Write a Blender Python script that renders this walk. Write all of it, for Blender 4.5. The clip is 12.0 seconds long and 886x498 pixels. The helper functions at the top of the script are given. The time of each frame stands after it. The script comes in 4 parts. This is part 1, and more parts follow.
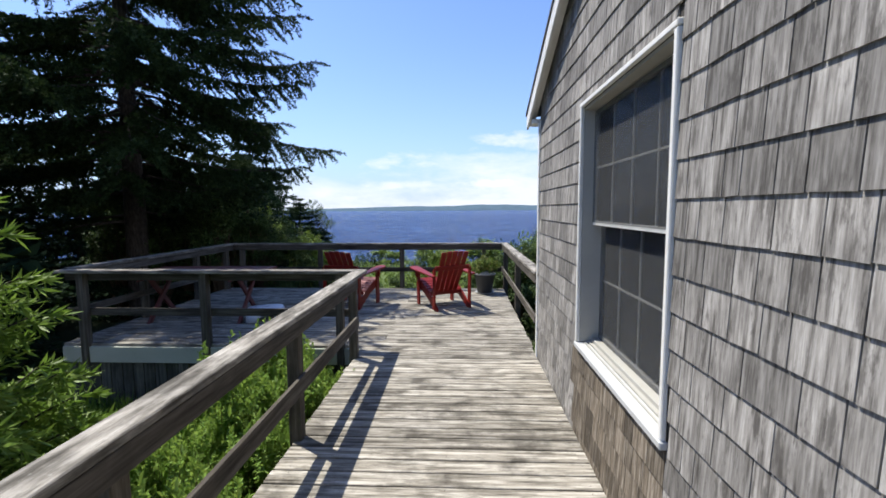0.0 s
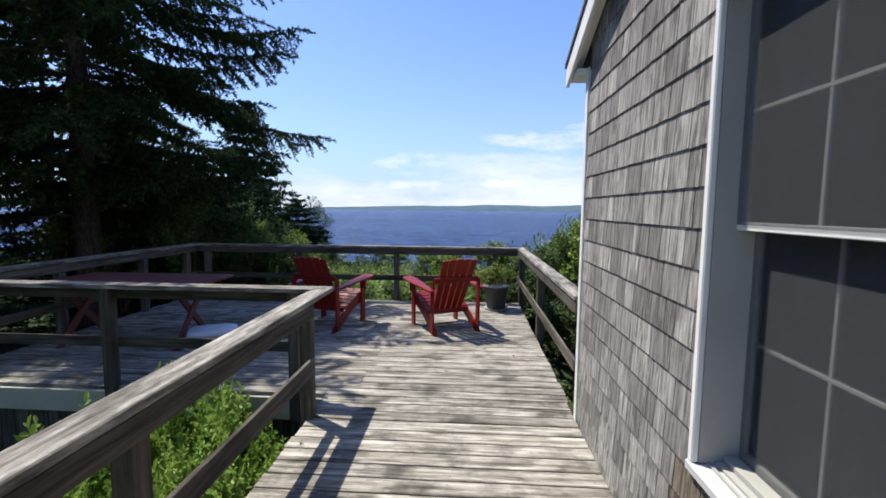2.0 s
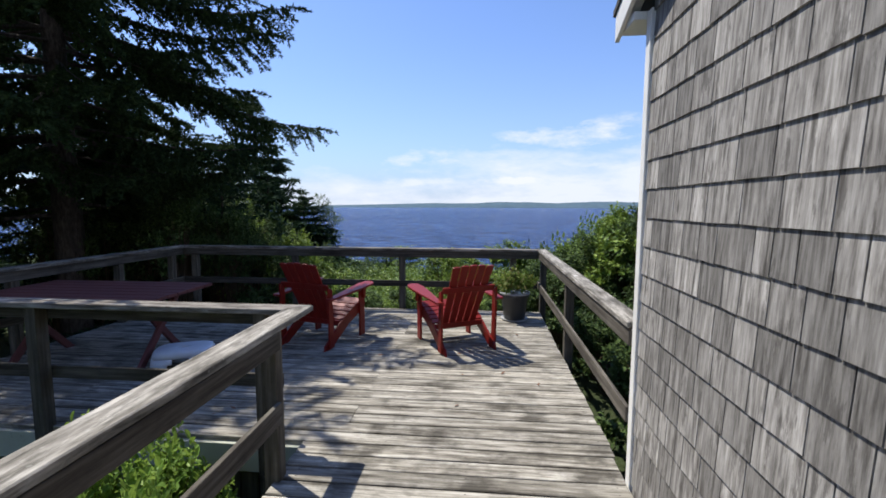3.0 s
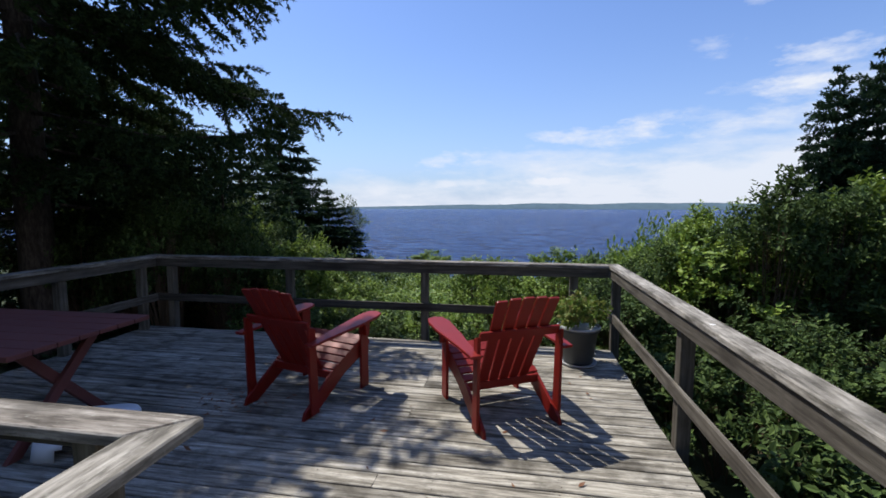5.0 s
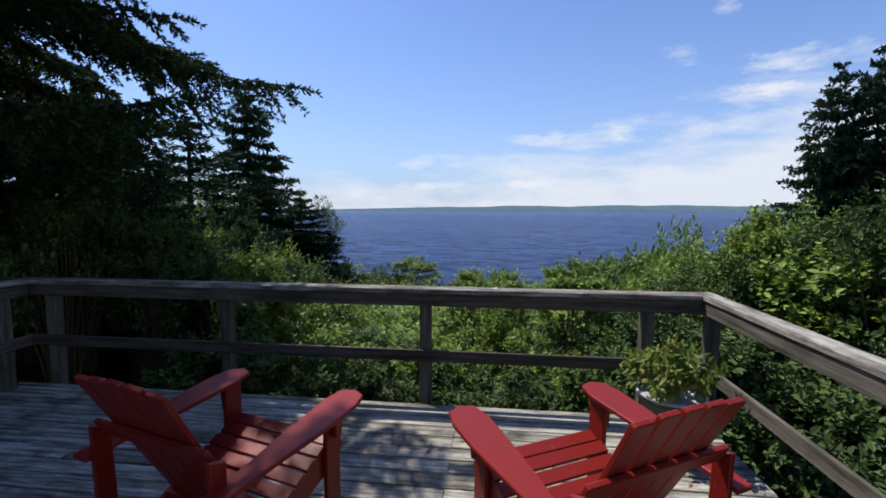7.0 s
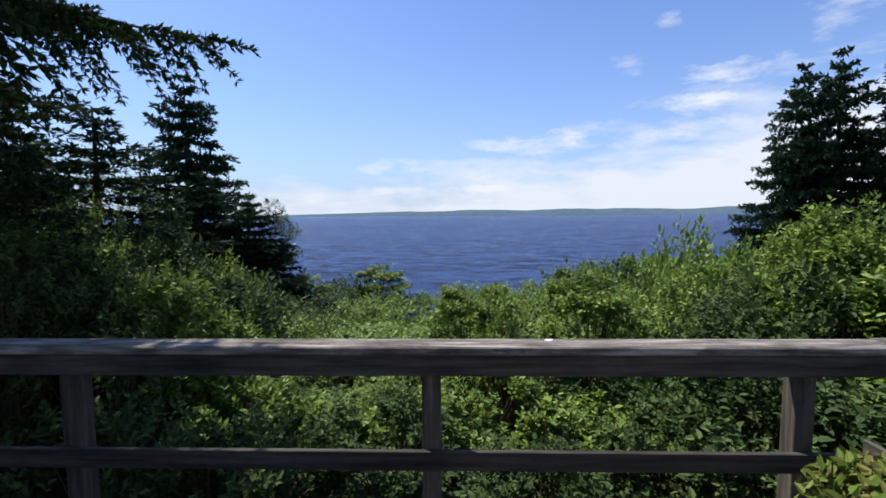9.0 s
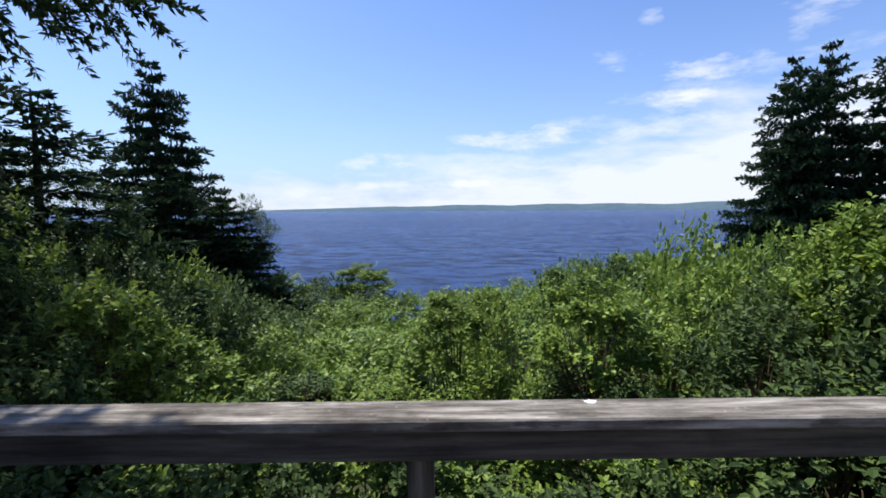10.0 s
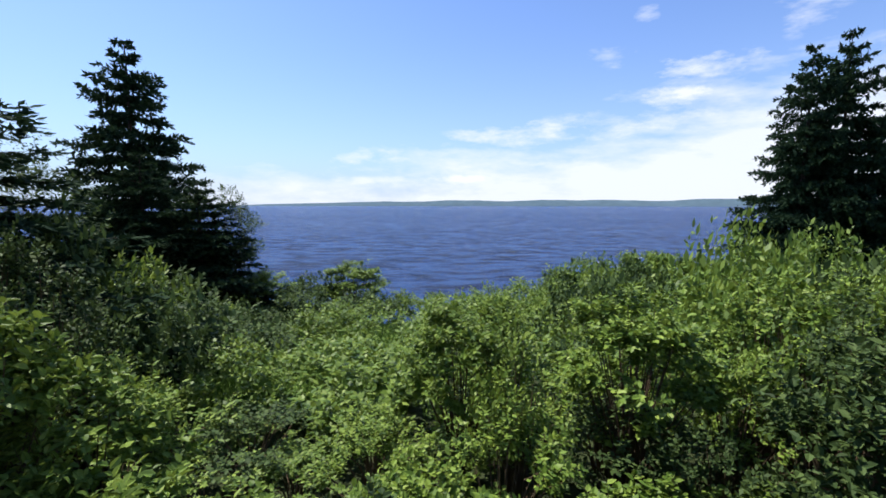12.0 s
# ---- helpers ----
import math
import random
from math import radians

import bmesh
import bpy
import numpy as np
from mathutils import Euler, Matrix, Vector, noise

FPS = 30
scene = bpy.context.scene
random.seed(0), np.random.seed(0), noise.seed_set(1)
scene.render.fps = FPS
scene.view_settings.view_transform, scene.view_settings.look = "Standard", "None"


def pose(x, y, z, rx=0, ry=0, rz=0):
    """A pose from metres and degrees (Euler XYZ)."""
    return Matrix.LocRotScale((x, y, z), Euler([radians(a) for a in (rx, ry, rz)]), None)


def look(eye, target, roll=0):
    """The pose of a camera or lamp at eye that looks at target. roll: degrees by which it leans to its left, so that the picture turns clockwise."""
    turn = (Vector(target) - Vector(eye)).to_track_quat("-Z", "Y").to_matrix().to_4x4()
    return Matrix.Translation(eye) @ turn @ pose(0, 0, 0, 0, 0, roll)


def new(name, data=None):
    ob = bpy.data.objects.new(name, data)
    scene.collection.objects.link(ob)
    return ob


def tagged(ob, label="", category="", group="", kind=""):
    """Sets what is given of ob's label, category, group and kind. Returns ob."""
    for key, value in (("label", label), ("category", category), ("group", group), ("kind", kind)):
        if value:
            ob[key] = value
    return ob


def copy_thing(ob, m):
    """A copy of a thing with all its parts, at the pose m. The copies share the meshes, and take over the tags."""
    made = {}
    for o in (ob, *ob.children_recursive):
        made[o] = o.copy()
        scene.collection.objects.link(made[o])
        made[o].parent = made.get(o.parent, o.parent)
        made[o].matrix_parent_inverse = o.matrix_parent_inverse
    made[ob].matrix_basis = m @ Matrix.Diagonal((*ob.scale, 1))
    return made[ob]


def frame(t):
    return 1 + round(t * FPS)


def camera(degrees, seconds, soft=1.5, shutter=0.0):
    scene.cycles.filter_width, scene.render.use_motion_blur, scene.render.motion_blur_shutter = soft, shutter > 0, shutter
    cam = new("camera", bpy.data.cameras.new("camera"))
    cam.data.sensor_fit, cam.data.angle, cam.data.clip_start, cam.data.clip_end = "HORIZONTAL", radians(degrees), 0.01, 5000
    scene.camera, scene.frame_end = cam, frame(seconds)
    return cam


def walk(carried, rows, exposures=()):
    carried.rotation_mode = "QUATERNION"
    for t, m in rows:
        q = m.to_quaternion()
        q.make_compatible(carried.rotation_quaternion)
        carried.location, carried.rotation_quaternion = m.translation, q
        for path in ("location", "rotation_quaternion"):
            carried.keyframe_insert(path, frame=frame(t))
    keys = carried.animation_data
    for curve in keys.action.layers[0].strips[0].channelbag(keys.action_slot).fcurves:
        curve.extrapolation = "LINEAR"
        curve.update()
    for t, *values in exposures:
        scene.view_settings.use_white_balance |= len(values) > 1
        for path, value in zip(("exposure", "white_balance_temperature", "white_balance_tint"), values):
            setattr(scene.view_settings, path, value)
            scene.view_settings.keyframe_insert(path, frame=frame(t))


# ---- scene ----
# ================= camera =================
cam = camera(91.0, 12.0, soft=1.7, shutter=0.0)
PATH = [
    (0, (0.109, -0.47, 1.686), (0.019, 1.52, 1.502), -0.3),
    (0.5, (0.098, -0.094, 1.674), (0.008, 1.895, 1.488), -0.3),
    (1, (0.089, 0.296, 1.657), (-0.012, 2.285, 1.469), -0.4),
    (1.5, (0.117, 0.687, 1.651), (-0.005, 2.675, 1.462), -0.2),
    (2, (0.115, 1.122, 1.632), (-0.01, 3.109, 1.447), 0.5),
    (2.5, (0.099, 1.538, 1.627), (-0.044, 3.524, 1.435), 0.4),
    (3, (0.092, 1.963, 1.628), (-0.092, 3.944, 1.431), 0.2),
    (5, (-0.099, 3.624, 1.609), (-0.431, 5.587, 1.418), 0.1),
    (5.5, (-0.202, 4.069, 1.586), (-0.529, 6.033, 1.403), 0.4),
    (6, (-0.291, 4.446, 1.585), (-0.608, 6.412, 1.403), 0.2),
    (6.5, (-0.454, 4.852, 1.609), (-0.733, 6.824, 1.425), 0.15),
    (8.5, (-1.015, 6.322, 1.576), (-1.118, 8.312, 1.415), -0.3),
    (9, (-1.074, 6.704, 1.577), (-1.128, 8.696, 1.417), -0.4),
    (9.5, (-1.104, 7.051, 1.594), (-1.124, 9.043, 1.424), -0.45),
    (10, (-1.121, 7.382, 1.612), (-1.107, 9.372, 1.429), -0.4),
    (10.5, (-1.104, 7.767, 1.567), (-1.07, 9.756, 1.383), -0.3),
    (11, (-1.166, 8.093, 1.568), (-1.119, 10.082, 1.381), -0.1),
    (11.5, (-1.092, 8.313, 1.539), (-1.061, 10.301, 1.347), 0),
    (12, (-1.18, 8.534, 1.568), (-1.142, 10.522, 1.364), 0.05),
]
EXPOSURES = [(0, 0.62), (2, 0.55), (3, 0.45), (5, 0.3), (6.5, 0.25), (8.5, 0.3), (10, 0.5), (12, 0.55)]
walk(cam, [(t, look(eye, target, roll)) for t, eye, target, roll in PATH], EXPOSURES)

# ================= light =================
SUN_TO = Vector((-0.42, 0.28, 0.92)).normalized()
SUN_STRENGTH, SKY_STRENGTH = 5.0, 0.108


def node(nt, kind, **values):
    """A node with its inputs or properties set by name."""
    n = nt.nodes.new(kind)
    for key, v in values.items():
        if key in n.inputs.keys():
            n.inputs[key].default_value = v
    return n


def ramp(nt, fac, stops):
    n = nt.nodes.new("ShaderNodeValToRGB")
    els = n.color_ramp.elements
    while len(els) < len(stops):
        els.new(0.5)
    for e, (p, c) in zip(els, stops):
        e.position, e.color = p, (*c, 1) if len(c) == 3 else c
    nt.links.new(fac, n.inputs["Fac"])
    return n.outputs["Color"]


def maths(nt, op, a, b=0.0, clamp=False):
    n = nt.nodes.new("ShaderNodeMath")
    n.operation, n.use_clamp = op, clamp
    for i, v in enumerate((a, b)):
        if isinstance(v, (int, float)):
            n.inputs[i].default_value = v
        else:
            nt.links.new(v, n.inputs[i])
    return n.outputs[0]


def mix_color(nt, fac, a, b, blend="MIX"):
    n = nt.nodes.new("ShaderNodeMix")
    n.data_type, n.blend_type = "RGBA", blend
    for sock, v in ((n.inputs[0], fac), (n.inputs[6], a), (n.inputs[7], b)):
        if isinstance(v, (int, float)):
            sock.default_value = v
        elif isinstance(v, tuple):
            sock.default_value = (*v, 1)
        else:
            nt.links.new(v, sock)
    return n.outputs[2]


def noise_fac(nt, vec, scale, detail=4.0, rough=0.5, stretch=None):
    if stretch:
        m = node(nt, "ShaderNodeMapping", Scale=stretch)
        nt.links.new(vec, m.inputs[0])
        vec = m.outputs[0]
    n = node(nt, "ShaderNodeTexNoise", Scale=scale, Detail=detail, Roughness=rough)
    nt.links.new(vec, n.inputs["Vector"])
    return n.outputs["Fac"]


def make_world():
    w = bpy.data.worlds.new("world")
    scene.world = w
    w.use_nodes = True
    nt = w.node_tree
    nt.nodes.clear()
    sky = nt.nodes.new("ShaderNodeTexSky")
    sky.sky_type, sky.sun_disc = "NISHITA", False
    sky.sun_elevation = math.asin(SUN_TO.z)
    sky.sun_rotation = math.atan2(SUN_TO.x, SUN_TO.y)
    sky.altitude, sky.air_density, sky.dust_density, sky.ozone_density = 10, 1.0, 0.6, 2.0
    co = nt.nodes.new("ShaderNodeTexCoord").outputs["Generated"]
    sep = nt.nodes.new("ShaderNodeSeparateXYZ")
    nt.links.new(co, sep.inputs[0])
    x, y, z = sep.outputs
    az = maths(nt, "ARCTAN2", x, y)
    # low cloud bank along the horizon, its top rising to the right
    streak = noise_fac(nt, co, 3.0, 7, 0.6, (1, 1, 4.5))
    fine = noise_fac(nt, co, 9.0, 6, 0.62, (1, 1, 3.0))
    cloud = maths(nt, "ADD", maths(nt, "MULTIPLY", streak, 0.65), maths(nt, "MULTIPLY", fine, 0.35))
    top = maths(nt, "ADD", 0.122, maths(nt, "MULTIPLY", az, 0.16))
    below = maths(nt, "MULTIPLY", maths(nt, "SUBTRACT", top, z), 9.0)
    bank = maths(nt, "ADD", maths(nt, "MULTIPLY", maths(nt, "SUBTRACT", cloud, 0.5), 4.5), below, True)
    bank = maths(nt, "MULTIPLY", bank, 0.85)
    # puffs apart from the bank
    puffs = None
    for pa, pz, wa, wz, gain in PUFFS:
        u = maths(nt, "DIVIDE", maths(nt, "SUBTRACT", az, pa), wa)
        v = maths(nt, "DIVIDE", maths(nt, "SUBTRACT", z, pz), wz)
        r = maths(nt, "ADD", maths(nt, "MULTIPLY", u, u), maths(nt, "MULTIPLY", v, v))
        blob = maths(nt, "SUBTRACT", 1.0, r)
        blob = maths(nt, "ADD", blob, maths(nt, "MULTIPLY", maths(nt, "SUBTRACT", fine, 0.5), 7.5))
        blob = maths(nt, "MULTIPLY", maths(nt, "MULTIPLY", blob, 0.55, True), gain)
        blob = maths(nt, "MULTIPLY", blob, maths(nt, "MULTIPLY", maths(nt, "SUBTRACT", 2.2, r), 1.0, True))
        puffs = blob if puffs is None else maths(nt, "MAXIMUM", puffs, blob)
    fac = maths(nt, "MAXIMUM", bank, puffs, True)
    base = mix_color(nt, 1.0, sky.outputs[0], SKY_TINT, "MULTIPLY")
    low = maths(nt, "POWER", maths(nt, "SUBTRACT", 1.0, maths(nt, "ABSOLUTE", z), True), 6.0)
    base = mix_color(nt, maths(nt, "MULTIPLY", low, 0.9), base, HAZE)
    col = mix_color(nt, fac, base, CLOUD)
    bg = nt.nodes.new("ShaderNodeBackground")
    bg.inputs[1].default_value = SKY_STRENGTH
    nt.links.new(col, bg.inputs[0])
    out = nt.nodes.new("ShaderNodeOutputWorld")
    nt.links.new(bg.outputs[0], out.inputs[0])


SKY_TINT = (0.86, 1.0, 1.33)
HAZE = (3.3, 4.3, 6.0)
CLOUD = (6.3, 6.6, 7.3)
PUFFS = [  # azimuth, height, half sizes, strength
    (0.545, 0.253, 0.11, 0.022, 0.85), (0.50, 0.205, 0.06, 0.026, 0.95), (0.375, 0.290, 0.045, 0.018, 0.5), (0.70, 0.325, 0.05, 0.04, 0.6),
    (0.51, 0.41, 0.09, 0.018, 0.7), (0.08, 0.052, 0.13, 0.019, 1.0), (-0.14, 0.104, 0.09, 0.020, 0.9), (0.22, 0.150, 0.16, 0.026, 0.85),
    (-0.18, 0.050, 0.18, 0.014, 0.8), (0.42, 0.150, 0.20, 0.035, 0.7), (0.38, 0.085, 0.24, 0.020, 0.7), (0.64, 0.17, 0.20, 0.035, 0.8), (0.44, 0.355, 0.025, 0.012, 0.5),
]
make_world()
sun = new("sun", bpy.data.lights.new("sun", "SUN"))
sun.data.energy, sun.data.angle, sun.data.color = SUN_STRENGTH, radians(0.55), (1.0, 0.955, 0.87)
sun.matrix_world = look(SUN_TO * 50, (0, 0, 0))


# ================= materials =================
def material(name, rough=0.7, metal=0.0, spec=0.3):
    m = bpy.data.materials.new(name)
    m.use_nodes = True
    nt = m.node_tree
    b = nt.nodes["Principled BSDF"]
    b.inputs["Roughness"].default_value, b.inputs["Metallic"].default_value = rough, metal
    b.inputs["Specular IOR Level"].default_value = spec
    return m, nt, b


def piece_random(nt):
    """A number of its own for each object and each loose piece."""
    a = nt.nodes.new("ShaderNodeObjectInfo").outputs["Random"]
    b = nt.nodes.new("ShaderNodeNewGeometry").outputs["Random Per Island"]
    return maths(nt, "FRACT", maths(nt, "ADD", maths(nt, "MULTIPLY", a, 7.31), b))


def shifted(nt, rnd, by=11.0):
    """Object coordinates, moved apart for each piece."""
    co = nt.nodes.new("ShaderNodeTexCoord").outputs["Object"]
    c = nt.nodes.new("ShaderNodeCombineXYZ")
    for i in range(3):
        nt.links.new(maths(nt, "MULTIPLY", rnd, by * (i + 1)), c.inputs[i])
    v = nt.nodes.new("ShaderNodeVectorMath")
    nt.links.new(co, v.inputs[0])
    nt.links.new(c.outputs[0], v.inputs[1])
    return v.outputs[0]


def bump(nt, bsdf, height, strength=0.4, distance=0.003):
    n = node(nt, "ShaderNodeBump", Strength=strength, Distance=distance)
    nt.links.new(height, n.inputs["Height"])
    nt.links.new(n.outputs[0], bsdf.inputs["Normal"])


def weathered(name, dark, mid, light, grain=(1, 1, 1), spread=0.35, stain=0.6, rough=0.85, lichen=0.0, scale=26.0, relief=0.7, streak=0.0):
    """Bare wood gone grey: grain along the long way, dark knots and stains, pale worn ridges."""
    m, nt, b = material(name, rough, spec=0.2)
    rnd = piece_random(nt)
    co = shifted(nt, rnd)
    g = noise_fac(nt, co, scale, 6, 0.65, grain)
    g2 = noise_fac(nt, co, 90.0, 3, 0.6, grain)
    blot = noise_fac(nt, co, 2.6, 5, 0.6)
    col = ramp(nt, g, [(0.30, dark), (0.48, mid), (0.68, light)])
    col = mix_color(nt, maths(nt, "MULTIPLY", maths(nt, "SUBTRACT", g2, 0.5), 1.6, True), col, dark)
    tone = nt.nodes.new("ShaderNodeMapRange")
    nt.links.new(rnd, tone.inputs[0])
    tone.inputs[3].default_value, tone.inputs[4].default_value = 1 - spread, 1 + spread * 0.6
    comb = nt.nodes.new("ShaderNodeCombineColor")
    for i in range(3):
        nt.links.new(tone.outputs[0], comb.inputs[i])
    col = mix_color(nt, 1.0, col, comb.outputs[0], "MULTIPLY")
    st = ramp(nt, blot, [(0.50, (0, 0, 0)), (0.66, (1, 1, 1))])
    fine_blot = noise_fac(nt, co, 11.0, 5, 0.7, tuple(0.45 if k < 1 else 1 for k in grain))
    fb = ramp(nt, fine_blot, [(0.52, (0, 0, 0)), (0.64, (1, 1, 1))])
    col = mix_color(nt, maths(nt, "MULTIPLY", fb, stain * 0.42), col, dark)
    col = mix_color(nt, maths(nt, "MULTIPLY", st, stain), col, tuple(c * 0.55 for c in dark))
    if streak:
        run = noise_fac(nt, co, 21.0, 5, 0.7, tuple(0.22 if k < 1 else 1 for k in grain))
        col = mix_color(nt, maths(nt, "MULTIPLY", ramp(nt, run, [(0.54, (0, 0, 0)), (0.62, (1, 1, 1))]), streak), col, dark)
    if lichen:
        sp = noise_fac(nt, co, 38.0, 3, 0.5)
        col = mix_color(nt, maths(nt, "MULTIPLY", ramp(nt, sp, [(0.66, (0, 0, 0)), (0.72, (1, 1, 1))]), lichen), col, (0.45, 0.47, 0.42))
    nt.links.new(col, b.inputs["Base Color"])
    bump(nt, b, maths(nt, "ADD", g, maths(nt, "MULTIPLY", g2, 0.5)), relief, 0.004)
    return m


def painted(name, color, rough=0.5, wear=0.25, worn=(0.3, 0.28, 0.25), scale=6.0):
    m, nt, b = material(name, rough)
    co = shifted(nt, piece_random(nt))
    n = noise_fac(nt, co, scale, 6, 0.65)
    f = noise_fac(nt, co, 60.0, 4, 0.6)
    col = mix_color(nt, ramp(nt, n, [(0.35, (0, 0, 0)), (0.75, (0.6, 0.6, 0.6))]), color, tuple(c * 0.72 for c in color))
    col = mix_color(nt, maths(nt, "MULTIPLY", ramp(nt, maths(nt, "MULTIPLY", f, n), [(0.36, (0, 0, 0)), (0.42, (1, 1, 1))]), wear), col, worn)
    nt.links.new(col, b.inputs["Base Color"])
    bump(nt, b, f, 0.25, 0.002)
    return m


def leafy(name, colors, rough=0.5, through_light=0.45, back=(0.12, 0.22, 0.03), gloss=0.2):
    """Leaves that let some light through, each of its own green."""
    m, nt, b = material(name, rough, spec=gloss)
    rnd = nt.nodes.new("ShaderNodeNewGeometry").outputs["Random Per Island"]
    n = len(colors) - 1
    col = ramp(nt, rnd, [(i / n, c) for i, c in enumerate(colors)])
    ob = nt.nodes.new("ShaderNodeObjectInfo").outputs["Random"]
    col = mix_color(nt, maths(nt, "MULTIPLY", ob, 0.35), col, colors[0])
    nt.links.new(col, b.inputs["Base Color"])
    t = nt.nodes.new("ShaderNodeBsdfTranslucent")
    nt.links.new(mix_color(nt, 0.5, col, back), t.inputs[0])
    mx = nt.nodes.new("ShaderNodeMixShader")
    mx.inputs[0].default_value = through_light
    nt.links.new(b.outputs[0], mx.inputs[1])
    nt.links.new(t.outputs[0], mx.inputs[2])
    nt.links.new(mx.outputs[0], nt.nodes["Material Output"].inputs[0])
    return m


def plain(name, color, rough=0.6, metal=0.0, spec=0.4, vary=0.25, scale=8.0):
    m, nt, b = material(name, rough, metal, spec)
    co = nt.nodes.new("ShaderNodeTexCoord").outputs["Object"]
    n = noise_fac(nt, co, scale, 5, 0.6)
    nt.links.new(mix_color(nt, n, tuple(c * (1 - vary) for c in color), tuple(min(1, c * (1 + vary)) for c in color)), b.inputs["Base Color"])
    bump(nt, b, n, 0.15, 0.002)
    return m


DECK = weathered("deck_wood", (0.040, 0.034, 0.026), (0.264, 0.242, 0.200), (0.53, 0.50, 0.435), (0.07, 1, 1), 0.25, 0.7, rough=0.92, streak=0.4)
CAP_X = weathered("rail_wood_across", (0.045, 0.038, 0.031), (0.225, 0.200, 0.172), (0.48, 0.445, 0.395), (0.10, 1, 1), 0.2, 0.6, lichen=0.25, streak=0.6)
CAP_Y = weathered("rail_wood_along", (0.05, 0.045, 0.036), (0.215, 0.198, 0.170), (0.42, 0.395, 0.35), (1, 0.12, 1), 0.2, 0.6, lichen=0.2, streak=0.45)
# Upright faces of rails and posts: their shade is put into these darker colours.
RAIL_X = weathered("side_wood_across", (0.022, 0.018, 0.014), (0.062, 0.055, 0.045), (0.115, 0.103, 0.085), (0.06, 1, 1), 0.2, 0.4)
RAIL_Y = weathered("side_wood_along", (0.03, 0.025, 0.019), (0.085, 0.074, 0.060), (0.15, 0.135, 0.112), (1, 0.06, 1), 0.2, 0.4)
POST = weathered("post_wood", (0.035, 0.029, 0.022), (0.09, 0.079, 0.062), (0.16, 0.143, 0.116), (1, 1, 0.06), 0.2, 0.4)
SHINGLE = weathered("cedar_shingle", (0.070, 0.064, 0.058), (0.270, 0.256, 0.237), (0.46, 0.442, 0.415), (1, 1, 0.07), 0.40, 0.30, scale=48.0, relief=0.25, streak=0.65)
PROTECTED = weathered("brown_shingle", (0.05, 0.041, 0.031), (0.145, 0.118, 0.088), (0.34, 0.30, 0.245), (1, 1, 0.07), 0.5, 0.3, scale=48.0, relief=0.2, streak=0.3)
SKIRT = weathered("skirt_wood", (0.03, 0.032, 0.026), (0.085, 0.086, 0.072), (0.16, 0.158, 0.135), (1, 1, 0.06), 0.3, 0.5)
WHITE = painted("white_paint", (0.80, 0.79, 0.74), 0.45, 0.25, (0.42, 0.40, 0.36), 3.0)
SILL = painted("worn_white_sill", (0.50, 0.505, 0.50), 0.55, 0.5, (0.35, 0.34, 0.32), 4.0)
# White jamb paint greyed: the shade inside the window recess is in the colour.
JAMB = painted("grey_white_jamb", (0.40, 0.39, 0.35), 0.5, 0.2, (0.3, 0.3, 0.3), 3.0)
FASCIA = painted("weathered_white_paint", (0.42, 0.43, 0.35), 0.6, 0.5, (0.2, 0.2, 0.16), 2.0)
RED = painted("red_paint", (0.20, 0.012, 0.007), 0.42, 0.35, (0.28, 0.10, 0.07), 5.0)
TABLE_RED = painted("faded_red_paint", (0.15, 0.05, 0.045), 0.6, 0.6, (0.20, 0.14, 0.12), 3.0)
POT = plain("dark_plastic", (0.045, 0.047, 0.05), 0.55)
RIM = plain("pale_pot_rim", (0.35, 0.36, 0.36), 0.6)
SOIL = plain("soil", (0.03, 0.022, 0.016), 0.95, scale=40)
PLASTIC = plain("white_plastic", (0.62, 0.64, 0.68), 0.4, vary=0.12)
BARK = weathered("bark", (0.018, 0.014, 0.011), (0.045, 0.036, 0.03), (0.09, 0.075, 0.062), (1, 1, 0.3), 0.1, 0.3)
TWIG = plain("twig", (0.09, 0.06, 0.035), 0.9)
ROOFING = plain("roofing", (0.06, 0.06, 0.06), 0.9, scale=30)
INSIDE = plain("room_wall", (0.35, 0.34, 0.32), 0.9)
DARKWALL = plain("wall_sheathing", (0.05, 0.045, 0.04), 0.95)
NEEDLE_DARK = leafy("dark_needles", [(0.015, 0.028, 0.012), (0.025, 0.046, 0.018), (0.050, 0.078, 0.028)], 0.8, 0.15, (0.04, 0.07, 0.015), 0.06)
NEEDLE_FAR = leafy("spruce_needles", [(0.010, 0.024, 0.014), (0.02, 0.042, 0.022), (0.04, 0.07, 0.03)], 0.8, 0.15, (0.03, 0.06, 0.02), 0.05)
NEEDLE_LIGHT = leafy("light_needles", [(0.09, 0.15, 0.02), (0.15, 0.24, 0.035), (0.26, 0.36, 0.07)], 0.5, 0.35)
LEAF = leafy("alder_leaves", [(0.058, 0.104, 0.018), (0.110, 0.184, 0.028), (0.180, 0.264, 0.044), (0.275, 0.365, 0.068)], 0.5, 0.22, (0.26, 0.33, 0.055))
LEAF_WEED = leafy("weed_leaves", [(0.14, 0.24, 0.045), (0.21, 0.34, 0.065), (0.31, 0.43, 0.11)], 0.5, 0.35, (0.30, 0.40, 0.07))
# Darker leaf green, with the shade of shrubs by the deck in its colour.
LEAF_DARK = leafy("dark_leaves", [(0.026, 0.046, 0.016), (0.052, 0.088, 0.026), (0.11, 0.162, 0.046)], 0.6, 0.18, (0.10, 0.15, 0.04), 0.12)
LEAF_YELLOW = leafy("pot_plant_leaves", [(0.07, 0.12, 0.018), (0.14, 0.21, 0.035), (0.22, 0.18, 0.06)], 0.5, 0.3, (0.2, 0.27, 0.05))
GRASS = leafy("grass_blades", [(0.06, 0.12, 0.025), (0.10, 0.18, 0.035), (0.16, 0.25, 0.06)], 0.5, 0.45, (0.18, 0.30, 0.05))


